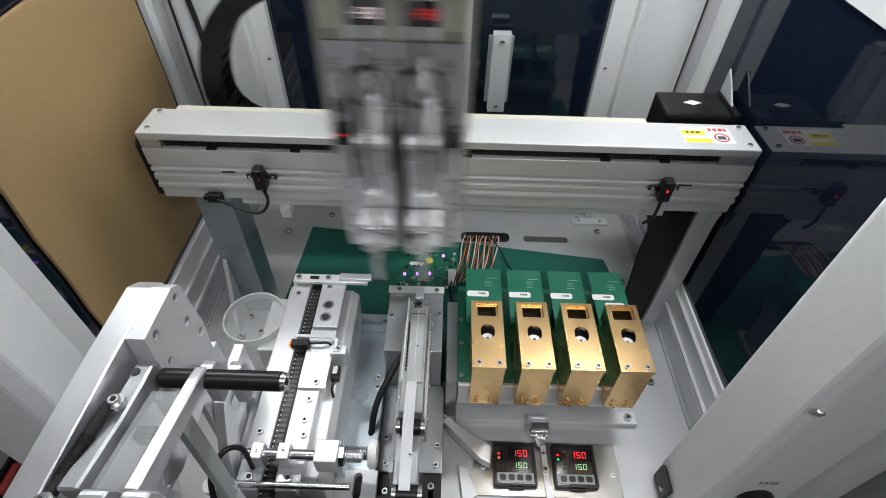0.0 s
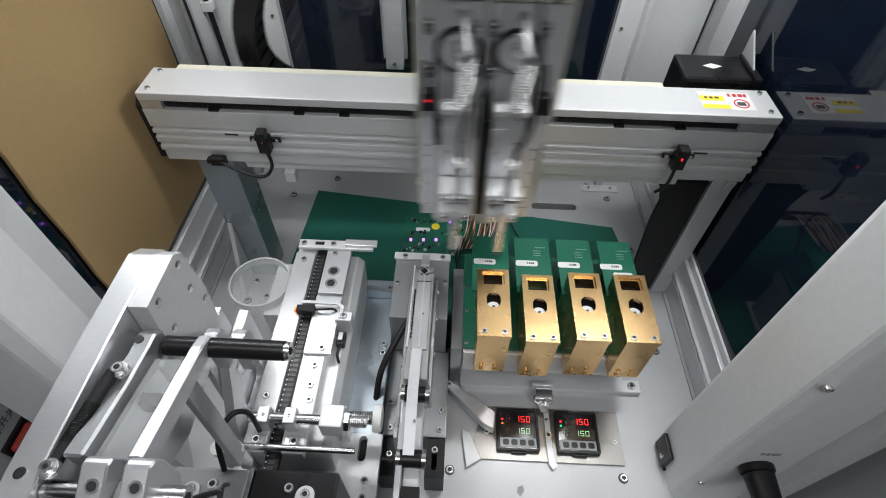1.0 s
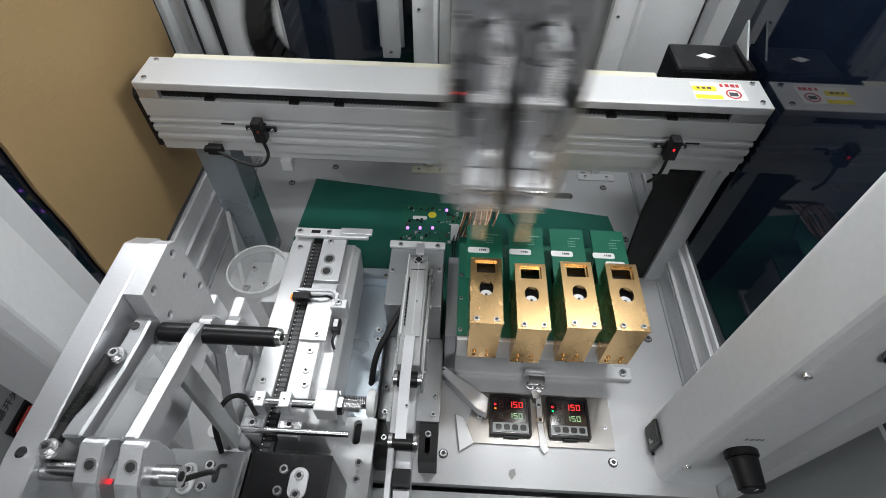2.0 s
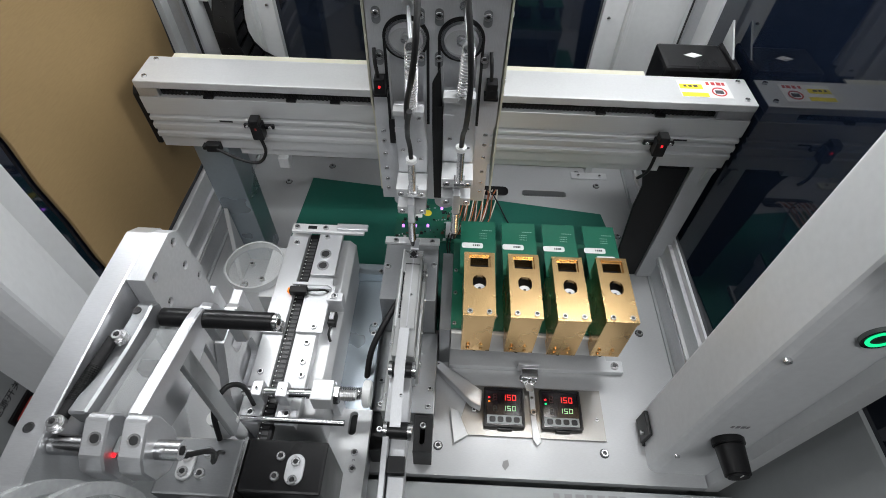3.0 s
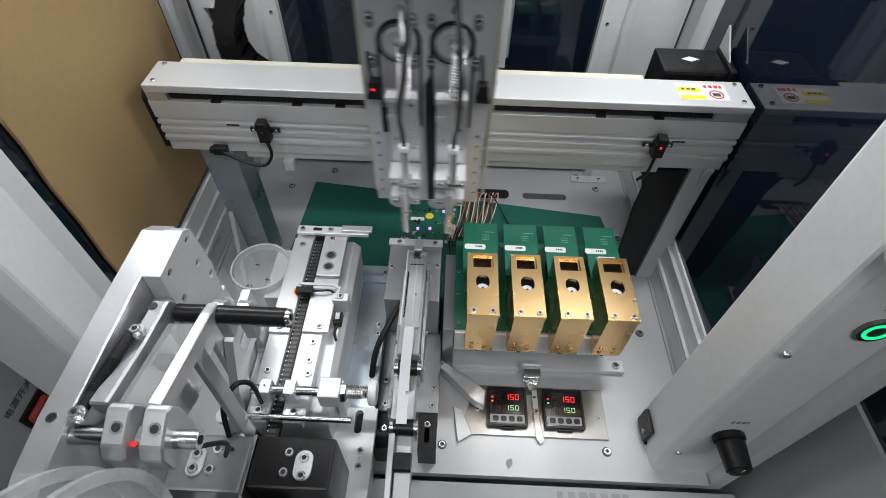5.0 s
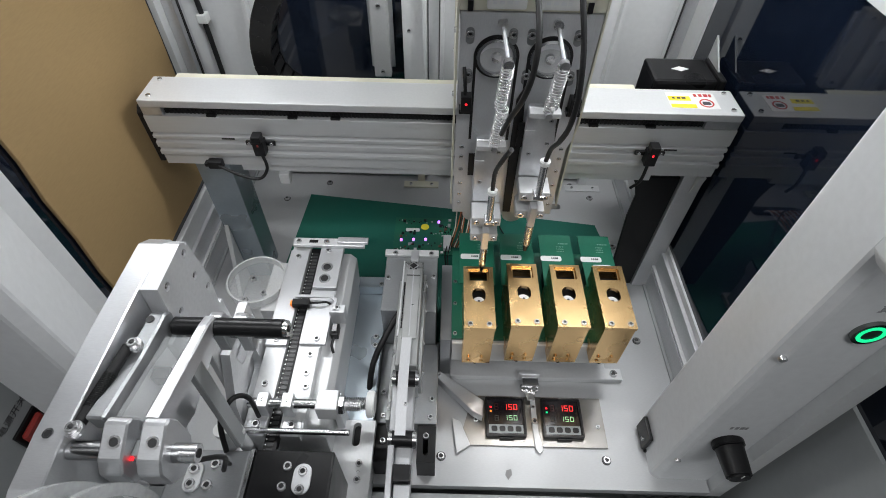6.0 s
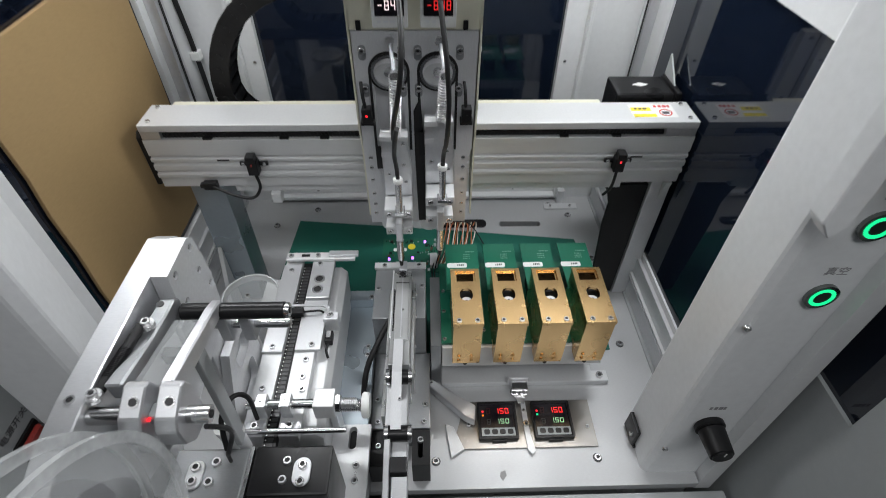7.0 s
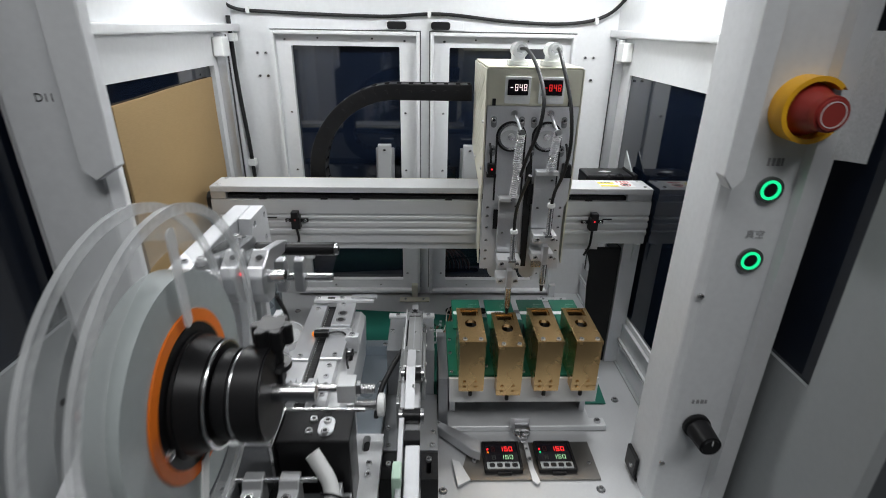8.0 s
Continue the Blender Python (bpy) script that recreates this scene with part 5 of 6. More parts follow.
for x in (-0.1545, -0.1365):
    part("rod_clamp", prism(CLAMP, "x", x - 0.0058, x + 0.0058, 0.0009), ALU, rs, "bevelled aluminium clamp block")
    part("clamp_screw_rim", cyl((x + 0.0010, -0.1195, 0.3612), (0, -0.42, 0.91), 0.0031, 0.0008, seg=20), SCREW, rs)
    part("clamp_bore", cyl((x + 0.0010, -0.1195, 0.3613), (0, -0.42, 0.91), 0.0021, 0.0010, seg=14), SOCKET, rs)
part("red_spot", box(-0.1486, -0.1474, -0.1246, -0.1228, 0.3505, 0.3522, 0.0003), GLOW_RED, rs, "small red lamp")
part("red_spot", box(-0.1438, -0.1430, -0.1245, -0.1230, 0.3500, 0.3514, 0.0002), GLOW_RED, rs, "small red lamp")
part("spot_bridge", box(-0.1486, -0.1424, -0.1227, -0.1150, 0.3390, 0.3530, 0.0008), GREYP, rs)
# lower shaft with two upright lugs
part("low_shaft", cyl((-0.1790, -0.0215, 0.2975), "x", 0.0038, 0.073, seg=24), STEEL, rs)
for x in (-0.1520, -0.1355):
    part("shaft_lug", prism([(-0.0285, 0.2850), (-0.0140, 0.2850), (-0.0140, 0.3090), (-0.0165, 0.3155), (-0.0215, 0.3180), (-0.0265, 0.3155), (-0.0285, 0.3090)], "x", x - 0.0042, x + 0.0042, 0.0008), ALU, rs, "upright shaft lug")
# small stop bracket below the rod
part("stop_plate", prism([(-0.098, 0.330), (-0.112, 0.330), (-0.124, 0.306), (-0.118, 0.296), (-0.100, 0.296)], "x", -0.1780, -0.1730, 0.0006), ALUD, rs)
part("stop_screw", cyl((-0.1728, -0.1060, 0.3210), "x", 0.0040, 0.0020, seg=18), SCREW, rs)
part("stop_knob", cyl((-0.1728, -0.1150, 0.3050), "x", 0.0046, 0.0080, seg=18, bevel=0.0006), GREYP, rs)
tube([(-0.128, -0.117, 0.330), (-0.126, -0.105, 0.30), (-0.140, -0.10, 0.26), (-0.160, -0.08, 0.21), (-0.17, -0.07, 0.176)], 0.0016, RUBBER, "lead", rs, seg=6)
tube([(-0.176, -0.06, 0.176), (-0.178, -0.045, 0.20), (-0.172, -0.028, 0.205), (-0.165, -0.02, 0.19), (-0.166, -0.02, 0.152)], 0.0022, RUBBER, "lead", rs, seg=8)
for x in (-0.182, -0.170):
    part("air_fitting", cyl((x, -0.046, 0.1500), "z", 0.0052, 0.030), PAINT2, rs)
    part("air_collar", cyl((x, -0.046, 0.1800), "z", 0.0062, 0.006), WHITEP, rs)

# reel, its axle along x: the wound tape between two large clear flanges
RC = Vector((-0.140, -0.2265, 0.334))
rl = thing("tape_reel", "clear plastic tape reel with an orange band", "tape reel", tuple(RC))
part("film", ring((-0.1560, RC.y, RC.z), "x", 0.0640, 0.0440, 0.0155, seg=72), FILM, rl, "grey cover film wound on the reel")
part("band", ring((-0.1562, RC.y, RC.z), "x", 0.0438, 0.0372, 0.0168, seg=64), ORANGE, rl, "orange core band")
part("hub", ring((-0.1566, RC.y, RC.z), "x", 0.0370, 0.0100, 0.0174, seg=48), BLACK, rl, "black hub")
for x in (-0.1586, -0.1402):
    part("flange", ring((x, RC.y, RC.z + 0.007), "x", 0.0866, 0.0725, 0.0014, seg=96), CLEAR, rl, "clear acrylic flange")
    part("flange_rim", ring((x - 0.0006, RC.y, RC.z + 0.007), "x", 0.0917, 0.0866, 0.0028, seg=96), CLEARR, rl)
part("hub_cone", cyl((-0.1390, RC.y, RC.z), "x", 0.0310, 0.0140, r2=0.0275, seg=40, bevel=0.0012), BLACKM, rl)
part("hub_lip", ring((-0.1384, RC.y, RC.z), "x", 0.0318, 0.0304, 0.0016), BLACK, rl)
part("hub_seal", ring((-0.1248, RC.y, RC.z), "x", 0.0276, 0.0262, 0.0012), STEEL, rl)
part("hub_drum", cyl((-0.1234, RC.y, RC.z), "x", 0.0232, 0.0080, seg=40, bevel=0.001), BLACK, rl)
part("hub_seal", ring((-0.1152, RC.y, RC.z), "x", 0.0226, 0.0212, 0.0012), STEEL, rl)
part("end_drum", cyl((-0.1138, RC.y, RC.z), "x", 0.0245, 0.0140, seg=40, bevel=0.001), BLACK, rl)
part("axle", cyl((-0.0996, RC.y, RC.z), "x", 0.0048, 0.022), STEEL, rl)
part("axle", cyl((-0.1940, RC.y, RC.z), "x", 0.0098, 0.0374), STEEL, rl)
part("rear_boss", cyl((-0.1800, RC.y, RC.z), "x", 0.0230, 0.0205, seg=40, bevel=0.0015), WHITEP, rl, "pale plastic boss")
part("tape_tab", prism(rounded(-0.2265, -0.2195, 0.372, 0.424, 0.0034), "x", -0.1376, -0.1366, 0), CLEARW, rl, "milky tape end")
part("pull_tab", prism([(-0.238, 0.300), (-0.230, 0.300), (-0.242, 0.274), (-0.250, 0.274)], "x", -0.1376, -0.1366, 0), WHITEP, rl)
screw(rl, (-0.1392, RC.y - 0.034, RC.z - 0.008), "x", 0.0026)
tk = thing("clamp_knob", "black fluted clamp knob above the axle", "knob", (-0.101, -0.212, 0.352))
kbm = cyl((-0.101, -0.212, 0.3430), "z", 0.0042, 0.012, bevel=0.001, seg=20)
part("stem", kbm, BLACK, tk)
flute = cyl((-0.101, -0.212, 0.3550), "z", 0.0082, 0.0120, bevel=0.001, seg=20)
part("grip", flute, BLACK, tk)
for i in range(6):
    a = math.pi / 3 * i
    part("lobe", cyl((-0.101 + 0.0074 * math.cos(a), -0.212 + 0.0074 * math.sin(a), 0.3552), "z", 0.0034, 0.0116, seg=12, bevel=0.0006), BLACK, tk)
part("washer", cyl((-0.101, -0.212, 0.3400), "z", 0.0080, 0.0030), BLACKM, tk)
part("post", box(-0.1045, -0.0975, -0.2160, -0.2080, 0.3300, 0.3398, 0.001), BLACKM, tk)

# ---------- pick-and-place head: built round x = 0, keyed along the gantry ----------
hd = thing("placing_head", "pick-and-place head with two spring-hung nozzles", "placing head", (0, 0, 0))
fpl = with_holes([(-0.0565, 0.421), (0.0565, 0.421), (0.0555, 0.300), (0.0520, 0.290), (0.0520, 0.200), (-0.0565, 0.200), (-0.0565, 0.290)],
                 [rounded(-0.0400, -0.0120, 0.300, 0.392, 0.0130, 6), rounded(0.0060, 0.0340, 0.300, 0.392, 0.0130, 6)], "y", 0.199, 0.206)
part("front_plate", fpl, ALUD, hd, "machined aluminium front plate")
part("back_plate", box(-0.0530, 0.0500, 0.2062, 0.2360, 0.205, 0.380, 0.001), ALUD, hd)
part("carriage", box(-0.0480, 0.0480, 0.2362, 0.2425, 0.225, 0.300, 0.001), ALU, hd)
part("bridge", box(-0.0500, 0.0500, 0.2364, 0.330, 0.3075, 0.3420, 0.001), ALU, hd)
cover = bmesh.new()
box(-0.0575, 0.0575, 0.2005, 0.2030, 0.4215, 0.4640, 0.0006, cover)
part("cover_front", cover, CREAM, hd, "cream painted cover")
part("cover_top", box(-0.0575, 0.0575, 0.2005, 0.3650, 0.4642, 0.4665, 0.0008), CREAM, hd)
part("cover_back", box(-0.0575, 0.0575, 0.3630, 0.3652, 0.345, 0.4640, 0.0006), CREAM, hd)
slots = []
for i in range(13):
    for j in range(9):
        y0, z0 = 0.222 + i * 0.0105, 0.352 + j * 0.0118 + 0.0059 * (i % 2)
        slots.append(rect(y0, y0 + 0.0034, z0, z0 + 0.0080))
for s, name in ((-1, "left"), (1, "right")):
    x0, x1 = sorted((s * 0.0576, s * 0.0594))
    part("side_cover", with_holes([(0.2000, 0.464), (0.3650, 0.464), (0.3650, 0.340), (0.236, 0.3095), (0.2350, 0.230), (0.2065, 0.205), (0.2065, 0.30), (0.2000, 0.32)], slots, "x", x0, x1), CREAM, hd, "cream side cover with rows of slots")
    # black sheet added behind the slots as the shade inside the cover
    part("side_slot_shade", box(min(s * 0.0540, s * 0.0530), max(s * 0.0540, s * 0.0530), 0.210, 0.360, 0.345, 0.46, 0), DARKGAP, hd)
    for y, z in ((0.212, 0.40), (0.212, 0.34), (0.300, 0.335)):
        screw(hd, (s * 0.0594, y, z), "x" if s > 0 else "-x", 0.0024)
for x, n in ((-0.0210, 0), (0.0205, 1)):
    d = part("display", prism(rounded(x - 0.0155, x + 0.0155, 0.4245, 0.4560, 0.0016), "y", 0.1970, 0.2003, 0.0005), WHITEP, hd, "white pressure display")
    part("display_window", box(x - 0.0125, x + 0.0125, 0.1963, 0.1969, 0.4345, 0.4525, 0), LCD, d)
    digits(("848", "848")[n], 0.0040, 0.0080, (GLOW_W, GLOW_DR)[n], (x - 0.0040, 0.1960, 0.4395), (1, 0, 0), (0, 0, 1), d, "digits")
    digits("-", 0.0036, 0.0080, (GLOW_W, GLOW_DR)[n], (x - 0.0095, 0.1960, 0.4395), (1, 0, 0), (0, 0, 1), d, "sign")
    bars_print(4, 0.022, 0.0025, PAINT2, (x - 0.011, 0.1969, 0.4285), (1, 0, 0), (0, 0, 1), d)
    e = part("elbow", cyl((x + 0.002, 0.225, 0.4667), "z", 0.0085, 0.016, bevel=0.001), CLEARW, hd, "clear push-in elbow")
    part("elbow_collar", ring((x + 0.002, 0.208, 0.4850), "y", 0.0092, 0.0050, 0.026), CLEARW, e)
    part("elbow_lug", box(x - 0.0105, x + 0.0145, 0.216, 0.234, 0.4666, 0.4725, 0.001), CLEARW, e)
    part("elbow_core", cyl((x + 0.002, 0.2040, 0.4870), "y", 0.0046, 0.032), MILKY, e)
for x in (-0.0490, 0.0445):
    part("black_stub", box(x - 0.0022, x + 0.0022, 0.1985, 0.2004, 0.4216, 0.4300, 0.0006), BLACK, hd)
for x in (-0.0480, -0.0130, 0.0020, 0.0400):
    for z in (0.402, 0.366):
        sl = prism(rounded(x - 0.0036, x + 0.0036, z - 0.0070, z + 0.0070, 0.0034), "y", 0.1984, 0.1992, 0)
        part("adjusting_slot", sl, DARKALU, hd)
        screw(hd, (x, 0.1984, z + 0.002), "-y", 0.0032)
for z in (0.215, 0.228, 0.243, 0.262, 0.278, 0.290):
    screw(hd, (-0.0500, 0.199, z), "-y", 0.0022)
    screw(hd, (0.0470, 0.199, z), "-y", 0.0020)
for x in (-0.0485, 0.0480):
    ss = part("home_sensor", box(x - 0.0048, x + 0.0048, 0.1880, 0.1988, 0.336, 0.351, 0.001), BLACK, hd, "black fork sensor")
    part("sensor_fork", prism([(x - 0.0062, 0.3335), (x + 0.0062, 0.3335), (x + 0.0062, 0.3385), (x + 0.0028, 0.3385), (x + 0.0028, 0.3358), (x - 0.0028, 0.3358), (x - 0.0028, 0.3385), (x - 0.0062, 0.3385)], "y", 0.1890, 0.1978, 0.0003), BLACKM, ss)
    part("sensor_lamp", cyl((x, 0.1874, 0.3445), "y", 0.0011, 0.0006, seg=12), GLOW_RED if x < 0 else BLACKM, ss)
    tube([(x - 0.001, 0.192, 0.352), (x - 0.002, 0.190, 0.366), (x - 0.003, 0.196, 0.376)], 0.0016, RUBBER, "sensor_lead", ss, seg=6)
SLIDERS = []
part("belt_cover", prism([(-0.0035, 0.345), (0.0035, 0.360), (0.0065, 0.300), (0.0065, 0.205), (-0.0015, 0.205), (-0.0035, 0.300)], "y", 0.1955, 0.1982, 0.0004), RUBBER, hd, "black flat belt between the slides")
for n, x in enumerate((-0.0220, 0.0220)):
    px = x - 0.0030 + 0.001 * n
    w = part("belt_pulley", cyl((px, 0.2000, 0.384), "y", 0.0155, 0.0058, bevel=0.0008, seg=40), CLEARW, hd, "clear belt pulley")
    part("pulley_groove", ring((px, 0.1965, 0.384), "y", 0.0165, 0.0140, 0.0032), STEEL, w)
    part("pulley_boss", cyl((px, 0.1955, 0.384), "y", 0.0040, 0.004), SCREW, w)
    part("belt_over", ring((px, 0.1985, 0.384), "y", 0.0192, 0.0166, 0.0068), RUBBER, w)
    part("belt_run", box(px - 0.0190, px - 0.0166, 0.1978, 0.2055, 0.300, 0.384, 0), RUBBER, hd, "black toothed belt")
    part("belt_run", box(px + 0.0166, px + 0.0190, 0.1978, 0.2055, 0.300, 0.384, 0), RUBBER, hd)
    part("slide_rail", box(x - 0.0085, x + 0.0085, 0.1930, 0.1988, 0.2050, 0.300, 0.0006), STEEL, hd, "steel slide rail")
    lower = part("idler", cyl((x - 0.012, 0.2000, 0.196), "y", 0.0110, 0.0055, bevel=0.0006, seg=32), ALUD, hd)
    post = part("spring_post", rod((x - 0.0005, 0.1990, 0.4130), (x + 0.0040, 0.1680, 0.3950), 0.0018), DARKALU, hd)
    part("post_eye", cyl((x - 0.0005, 0.1945, 0.4130), "y", 0.0042, 0.0044), SCREW, post)
    part("post_head", cyl((x + 0.0040, 0.1650, 0.3950), "y", 0.0042, 0.006), SCREW, post)
    part("upper_spring", coil((x + 0.0040, 0.1690, 0.3945), (x + 0.0020, 0.1750, 0.3520), 0.0048, 15, 0.0007), SPRING, hd, "steel extension spring")
    hx = x + 0.002
    if n:
        run = [(0.0245, 0.204, 0.4870), (0.0210, 0.184, 0.4875), (0.0195, 0.160, 0.478), (0.0215, 0.138, 0.458), (0.0250, 0.121, 0.432), (0.0272, 0.114, 0.401), (0.0268, 0.117, 0.374), (0.0262, 0.132, 0.350)]
        low = [(0.0272, 0.114, 0.390), (0.0268, 0.119, 0.370), (0.0262, 0.133, 0.348), (0.0248, 0.149, 0.328), (hx, 0.1558, 0.308)]
    else:
        run = [(-0.0190, 0.204, 0.4870), (-0.0165, 0.184, 0.4870), (-0.0125, 0.158, 0.478), (-0.0090, 0.132, 0.462), (-0.0080, 0.110, 0.445), (-0.0095, 0.102, 0.425), (-0.0130, 0.106, 0.403), (-0.0180, 0.122, 0.376), (-0.0205, 0.139, 0.350)]
        low = [(-0.0150, 0.111, 0.393), (-0.0182, 0.123, 0.374), (-0.0208, 0.142, 0.346), (-0.0205, 0.153, 0.326), (hx, 0.1558, 0.308)]
    tube(run, 0.0021, RUBBER, "air_hose", hd, "black air hose")
    # the nozzle slide
    s = part("nozzle_slide", prism([(x - 0.0150, 0.345), (x + 0.0120, 0.345), (x + 0.0120, 0.326), (x + 0.0150, 0.300), (x + 0.0150, 0.2655), (x - 0.0150, 0.2655), (x - 0.0150, 0.310)], "y", 0.1860, 0.1922, 0.0008), ALU, hd, "aluminium nozzle slide")
    part("top_lug", box(x - 0.0150, x + 0.0125, 0.1760, 0.1858, 0.3400, 0.3450, 0.0008), ALUW, s)
    part("sensor_flag", box(x - 0.0210, x - 0.0152, 0.1900, 0.1915, 0.298, 0.325, 0), BLACKM, s)
    part("upper_clamp", box(x - 0.0150, x + 0.0150, 0.1620, 0.1858, 0.2540, 0.2650, 0.0010), ALUW, s)
    part("lower_clamp", box(x - 0.0150, x + 0.0140, 0.1640, 0.1880, 0.2280, 0.2385, 0.0010), ALUW, s)
    part("clamp_back", box(x - 0.0120, x + 0.0120, 0.1882, 0.1922, 0.2240, 0.2650, 0.0006), ALUD, s)
    for dx in (-0.0100, 0.0100):
        screw(s, (x + dx, 0.1620, 0.2596), "-y", 0.0031)
        screw(s, (x + dx, 0.1640, 0.2332), "-y", 0.0031)
    for dx, z in ((0.0070, 0.331), (0.0070, 0.306), (-0.0085, 0.294), (0.0085, 0.284)):
        screw(s, (x + dx, 0.1860, z), "-y", 0.0020)
    part("side_notch", box(x - 0.0152, x - 0.0060, 0.1852, 0.1859, 0.3150, 0.3205, 0), ALUD, s)
    part("fitting", cyl((hx, 0.1560, 0.2690), "z", 0.0034, 0.036), STEEL, s, "steel hose fitting")
    part("fitting_collar", cyl((hx, 0.1560, 0.3050), "z", 0.0048, 0.0055, bevel=0.0008), WHITEP, s)
    part("fitting_body", box(hx - 0.005, hx + 0.005, 0.1520, 0.1640, 0.2652, 0.2690, 0.0006), STEEL, s)
    tube(low, 0.0021, RUBBER, "hose_end", s)
    part("nozzle_shaft", cyl((x, 0.1550, 0.2000), "z", 0.0042, 0.0280), STEEL, s, "polished nozzle shaft")
    part("shaft_block", box(x - 0.0034, x + 0.0034, 0.1515, 0.1638, 0.2282, 0.2540, 0.0008), ALU, s)
    part("nozzle", cyl((x, 0.1550, 0.1980), "z", 0.0034, 0.0130), SCREW, s)
    part("nozzle_tip", cyl((x, 0.1550, 0.1885), "z", 0.0018, 0.0100, r2=0.0030), BLACK, s, "black nozzle tip")
    part("lower_spring", coil((x + 0.0038, 0.1695, 0.3910), (x + 0.0010, 0.1785, 0.3470), 0.0048, 15, 0.0007), SPRING, s, "steel extension spring")
    part("spring_screw", cyl((x + 0.0010, 0.1720, 0.3440), "y", 0.0032, 0.008), SCREW, s)
    SLIDERS.append(s)

# ---------- cable chain: links roll round the bend as the head travels ----------
ch = thing("cable_chain", "black plastic cable chain behind the gantry", "cable chain", (0, 0, 0))
PITCH, WIDE, TIGHT, TOP, CY, LINKS = 0.0175, 0.122, 0.048, 0.421, 0.345, 29
link_me = None
LINK_OBS = []
for i in range(LINKS):
    if link_me is None:
        bm = bmesh.new()
        for sgn in (-1, 1):
            box(-0.0105, 0.0095, sgn * 0.0165 - 0.0018, sgn * 0.0165 + 0.0018, -0.0115, 0.0115, 0.0022, bm)
            cyl((0.0055, sgn * 0.0165 - (0.0028 if sgn < 0 else -0.0006), 0), "y", 0.0036, 0.002, bm, seg=12)
        box(-0.0070, 0.0040, -0.0147, 0.0147, 0.0085, 0.0108, 0.0006, bm)
        box(-0.0070, 0.0040, -0.0147, 0.0147, -0.0108, -0.0085, 0.0006, bm)
        box(-0.0085, 0.0080, -0.0060, 0.0060, -0.0045, 0.0045, 0, bm)
        link_me = bpy.data.meshes.new("chain_link")
        bm.to_mesh(link_me)
        bm.free()
        link_me.materials.append(BLACK)
    ob = new("chain_link", link_me)
    ob.parent = ch
    LINK_OBS.append(ob)
part("anchor", box(-0.03, 0.020, CY - 0.019, CY + 0.019, 0.2350, 0.2390, 0.0006), ALUD, ch)
part("tray", box(-0.30, 0.030, CY - 0.021, CY + 0.021, 0.2310, 0.2346, 0.0006), BLACKM, ch)
part("tray_stay", box(-0.02, 0.01, 0.2906, CY - 0.0214, 0.2300, 0.2338, 0.0004), ALUD, ch)


def chain_pose(s, head_x):
    """A link's place s metres along the chain from its end on the head."""
    x0, x1 = head_x - 0.066, -0.010
    total = LINKS * PITCH
    bend_1, bend_2 = WIDE * math.pi / 2, TIGHT * math.pi / 2
    xb = 0.5 * (x0 + x1 + bend_1 + bend_2 + WIDE - TIGHT - total)
    run = x0 - xb
    if s < run:
        return pose(x0 - s, CY, TOP, 0, 0, 0)
    if s < run + bend_1:
        a = (s - run) / WIDE
        return pose(xb - WIDE * math.sin(a), CY, TOP - WIDE + WIDE * math.cos(a), 0, -math.degrees(a), 0)
    if s < run + bend_1 + bend_2:
        a = math.pi / 2 + (s - run - bend_1) / TIGHT
        return pose(xb - WIDE + TIGHT - TIGHT * math.sin(a), CY, TOP - WIDE + TIGHT * math.cos(a), 0, -math.degrees(a), 0)
    return pose(xb - WIDE + TIGHT + (s - run - bend_1 - bend_2), CY, TOP - WIDE - TIGHT, 0, -180, 0)


A, B = -0.172, -0.0145
HEAD = [(0.0, -0.053), (0.1, -0.128), (0.2, -0.166), (0.3, A), (0.4, A), (0.5, -0.153), (0.6, -0.070), (0.7, -0.020), (0.8, B), (0.9, B), (1.0, 0.015), (1.1, 0.060), (1.2, 0.067), (1.4, 0.068), (1.5, 0.099), (1.6, 0.108), (1.9, 0.108), (2.0, 0.047), (2.1, -0.046), (2.2, -0.130), (2.3, -0.168), (2.4, A), (2.55, A), (2.65, -0.145), (2.75, -0.065), (2.85, -0.019), (2.95, B), (3.05, B), (3.15, 0.045), (3.25, 0.110), (3.3, 0.115), (3.5, 0.117), (3.6, 0.138), (3.7, 0.156), (4.0, 0.156), (4.1, 0.085), (4.2, 0.000), (4.3, -0.085), (4.4, -0.158), (4.5, A), (4.75, A), (4.85, -0.150), (4.95, -0.066), (5.05, -0.018), (5.15, B), (5.3, B), (5.4, 0.006), (5.5, 0.018), (5.65, 0.019), (5.72, 0.045), (5.8, 0.061), (6.1, 0.062), (6.2, 0.012), (6.3, -0.085), (6.4, -0.160), (6.5, -0.170), (6.7, A), (6.8, -0.122), (6.9, -0.045), (7.0, B), (7.2, B), (7.3, 0.028), (7.4, 0.064), (7.5, 0.068), (7.6, 0.069), (7.7, 0.084), (7.8, 0.107), (7.9, 0.110), (8.0, 0.110)]
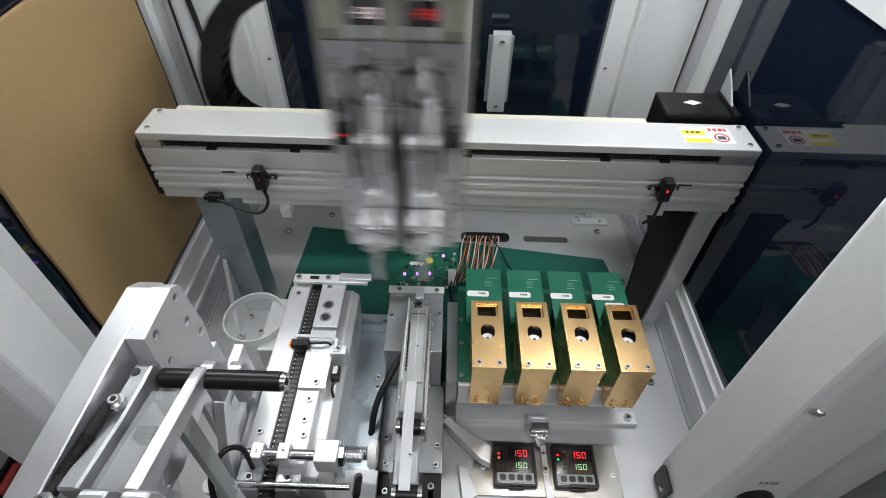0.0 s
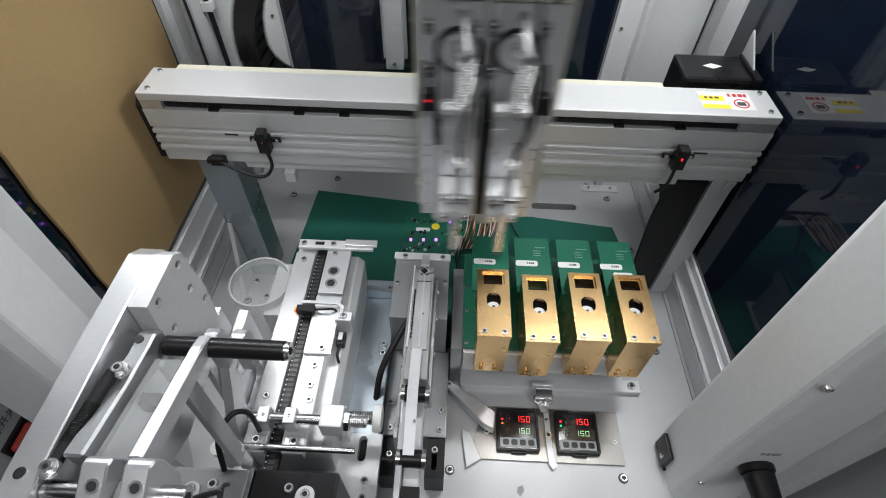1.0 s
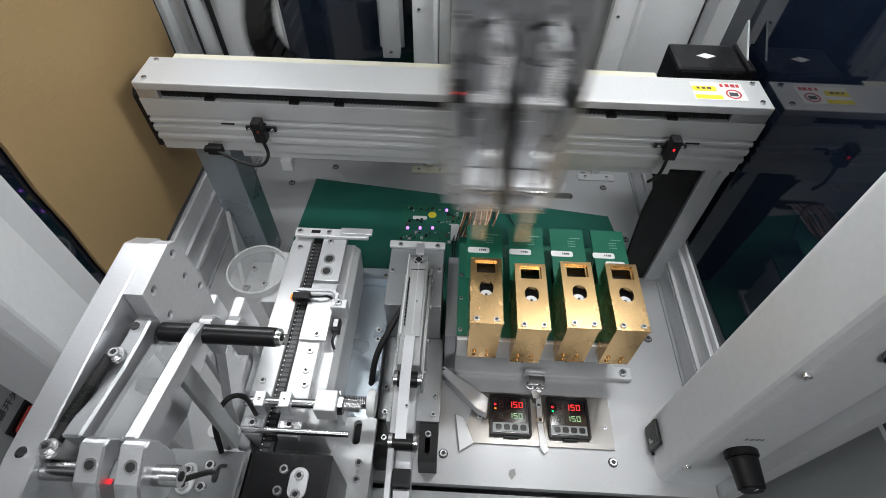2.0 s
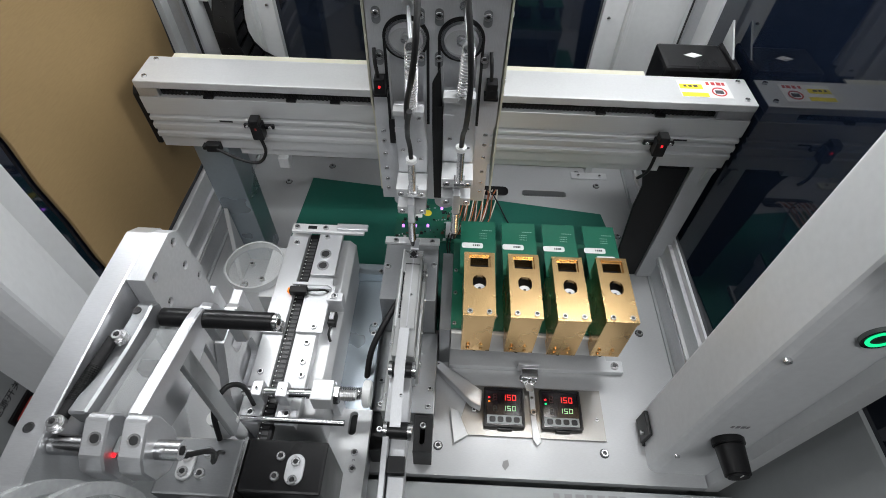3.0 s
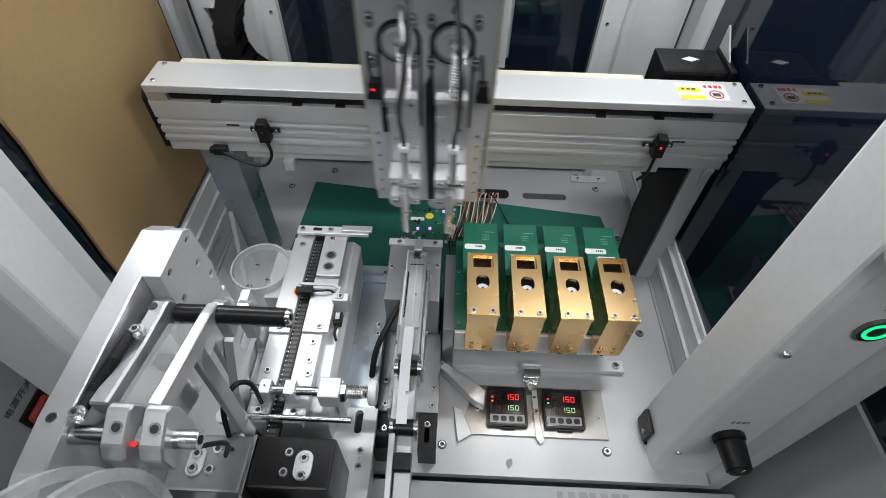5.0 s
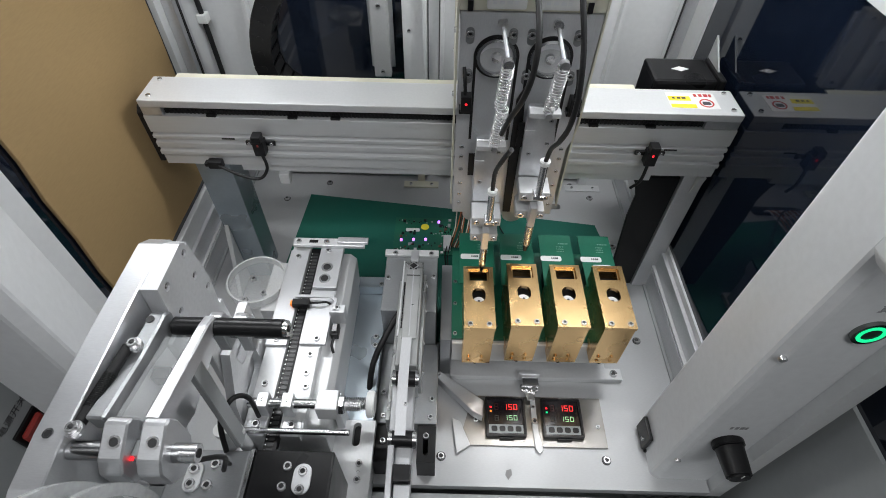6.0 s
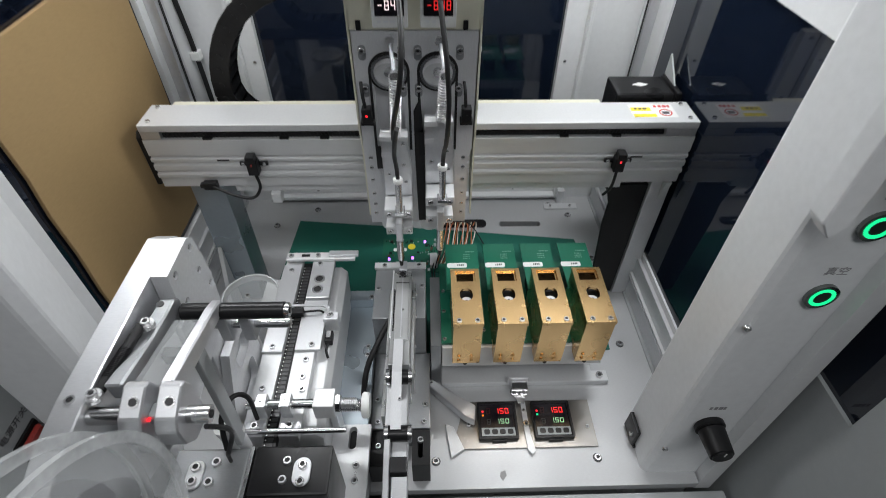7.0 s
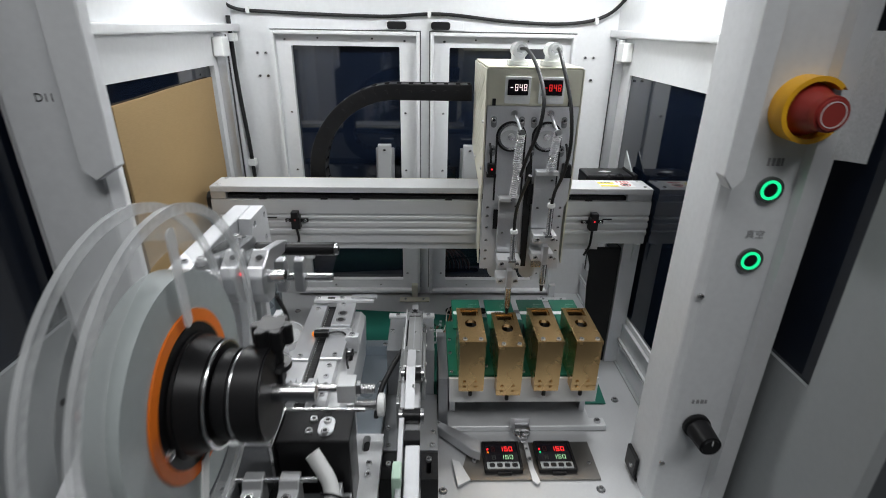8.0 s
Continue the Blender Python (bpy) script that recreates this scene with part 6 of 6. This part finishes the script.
ONE = [(0, 0), (0.7, 0), (0.76, -0.016), (0.90, -0.016), (0.96, 0), (1.5, 0), (1.6, -0.022), (1.68, -0.036), (1.8, -0.036), (1.9, 0), (2.85, 0), (2.91, -0.016), (3.0, -0.016), (3.06, 0), (3.6, 0), (3.7, -0.024), (3.77, -0.036), (3.9, -0.036), (3.98, 0), (5.06, 0), (5.12, -0.016), (5.24, -0.016), (5.3, 0), (5.8, -0.002), (5.9, -0.036), (6.0, -0.037), (6.1, 0), (6.94, 0), (7.0, -0.016), (7.2, -0.016), (7.27, 0), (7.74, 0), (7.85, -0.022), (7.95, -0.034), (8.0, -0.035)]
TWO = [(0, 0), (0.14, 0), (0.24, -0.028), (0.42, -0.028), (0.5, -0.004), (0.55, 0), (1.08, 0), (1.2, -0.034), (1.3, -0.034), (1.4, 0), (2.26, 0), (2.36, -0.028), (2.5, -0.028), (2.6, 0), (3.16, 0), (3.28, -0.034), (3.4, -0.034), (3.5, 0), (4.38, 0), (4.48, -0.028), (4.72, -0.028), (4.82, 0), (5.42, 0), (5.52, -0.034), (5.62, -0.034), (5.7, 0), (6.38, 0), (6.47, -0.028), (6.66, -0.028), (6.76, 0), (7.36, 0), (7.44, -0.010), (7.5, -0.022), (7.56, -0.034), (7.62, -0.030), (7.69, 0), (8.0, 0)]
# block, time down, time up again
PRESS = [(1, 0.92, 2.02), (2, 2.98, 4.06), (0, 5.25, 6.14), (1, 7.25, 9.0)]


def along(t, rows):
    for (a, u), (b, v) in zip(rows, rows[1:]):
        if a <= t <= b:
            k = (t - a) / (b - a)
            return u + (v - u) * k
    return rows[-1][1]


def motions():
    walk(hd, [(t, pose(x, 0, 0)) for t, x in HEAD])
    for s, rows in zip(SLIDERS, (ONE, TWO)):
        walk(s, [(t, pose(0, 0, z)) for t, z in rows])
    for i, ob in enumerate(LINK_OBS):
        walk(ob, [(t, chain_pose((i + 0.5) * PITCH, x)) for t, x in HEAD])
    for n, hb in enumerate(HEATERS):
        at = hb.location.copy()
        rows = [(0.0, 0.0)]
        for k, a, b in PRESS:
            if k == n:
                rows += [(a, 0.0), (a + 0.08, -0.007)] + ([(b, -0.007), (b + 0.08, 0.0)] if b < 8 else [])
        rows.append((8.0, rows[-1][1]))
        walk(hb, [(t, pose(at.x, at.y, at.z + z)) for t, z in rows])


motions()
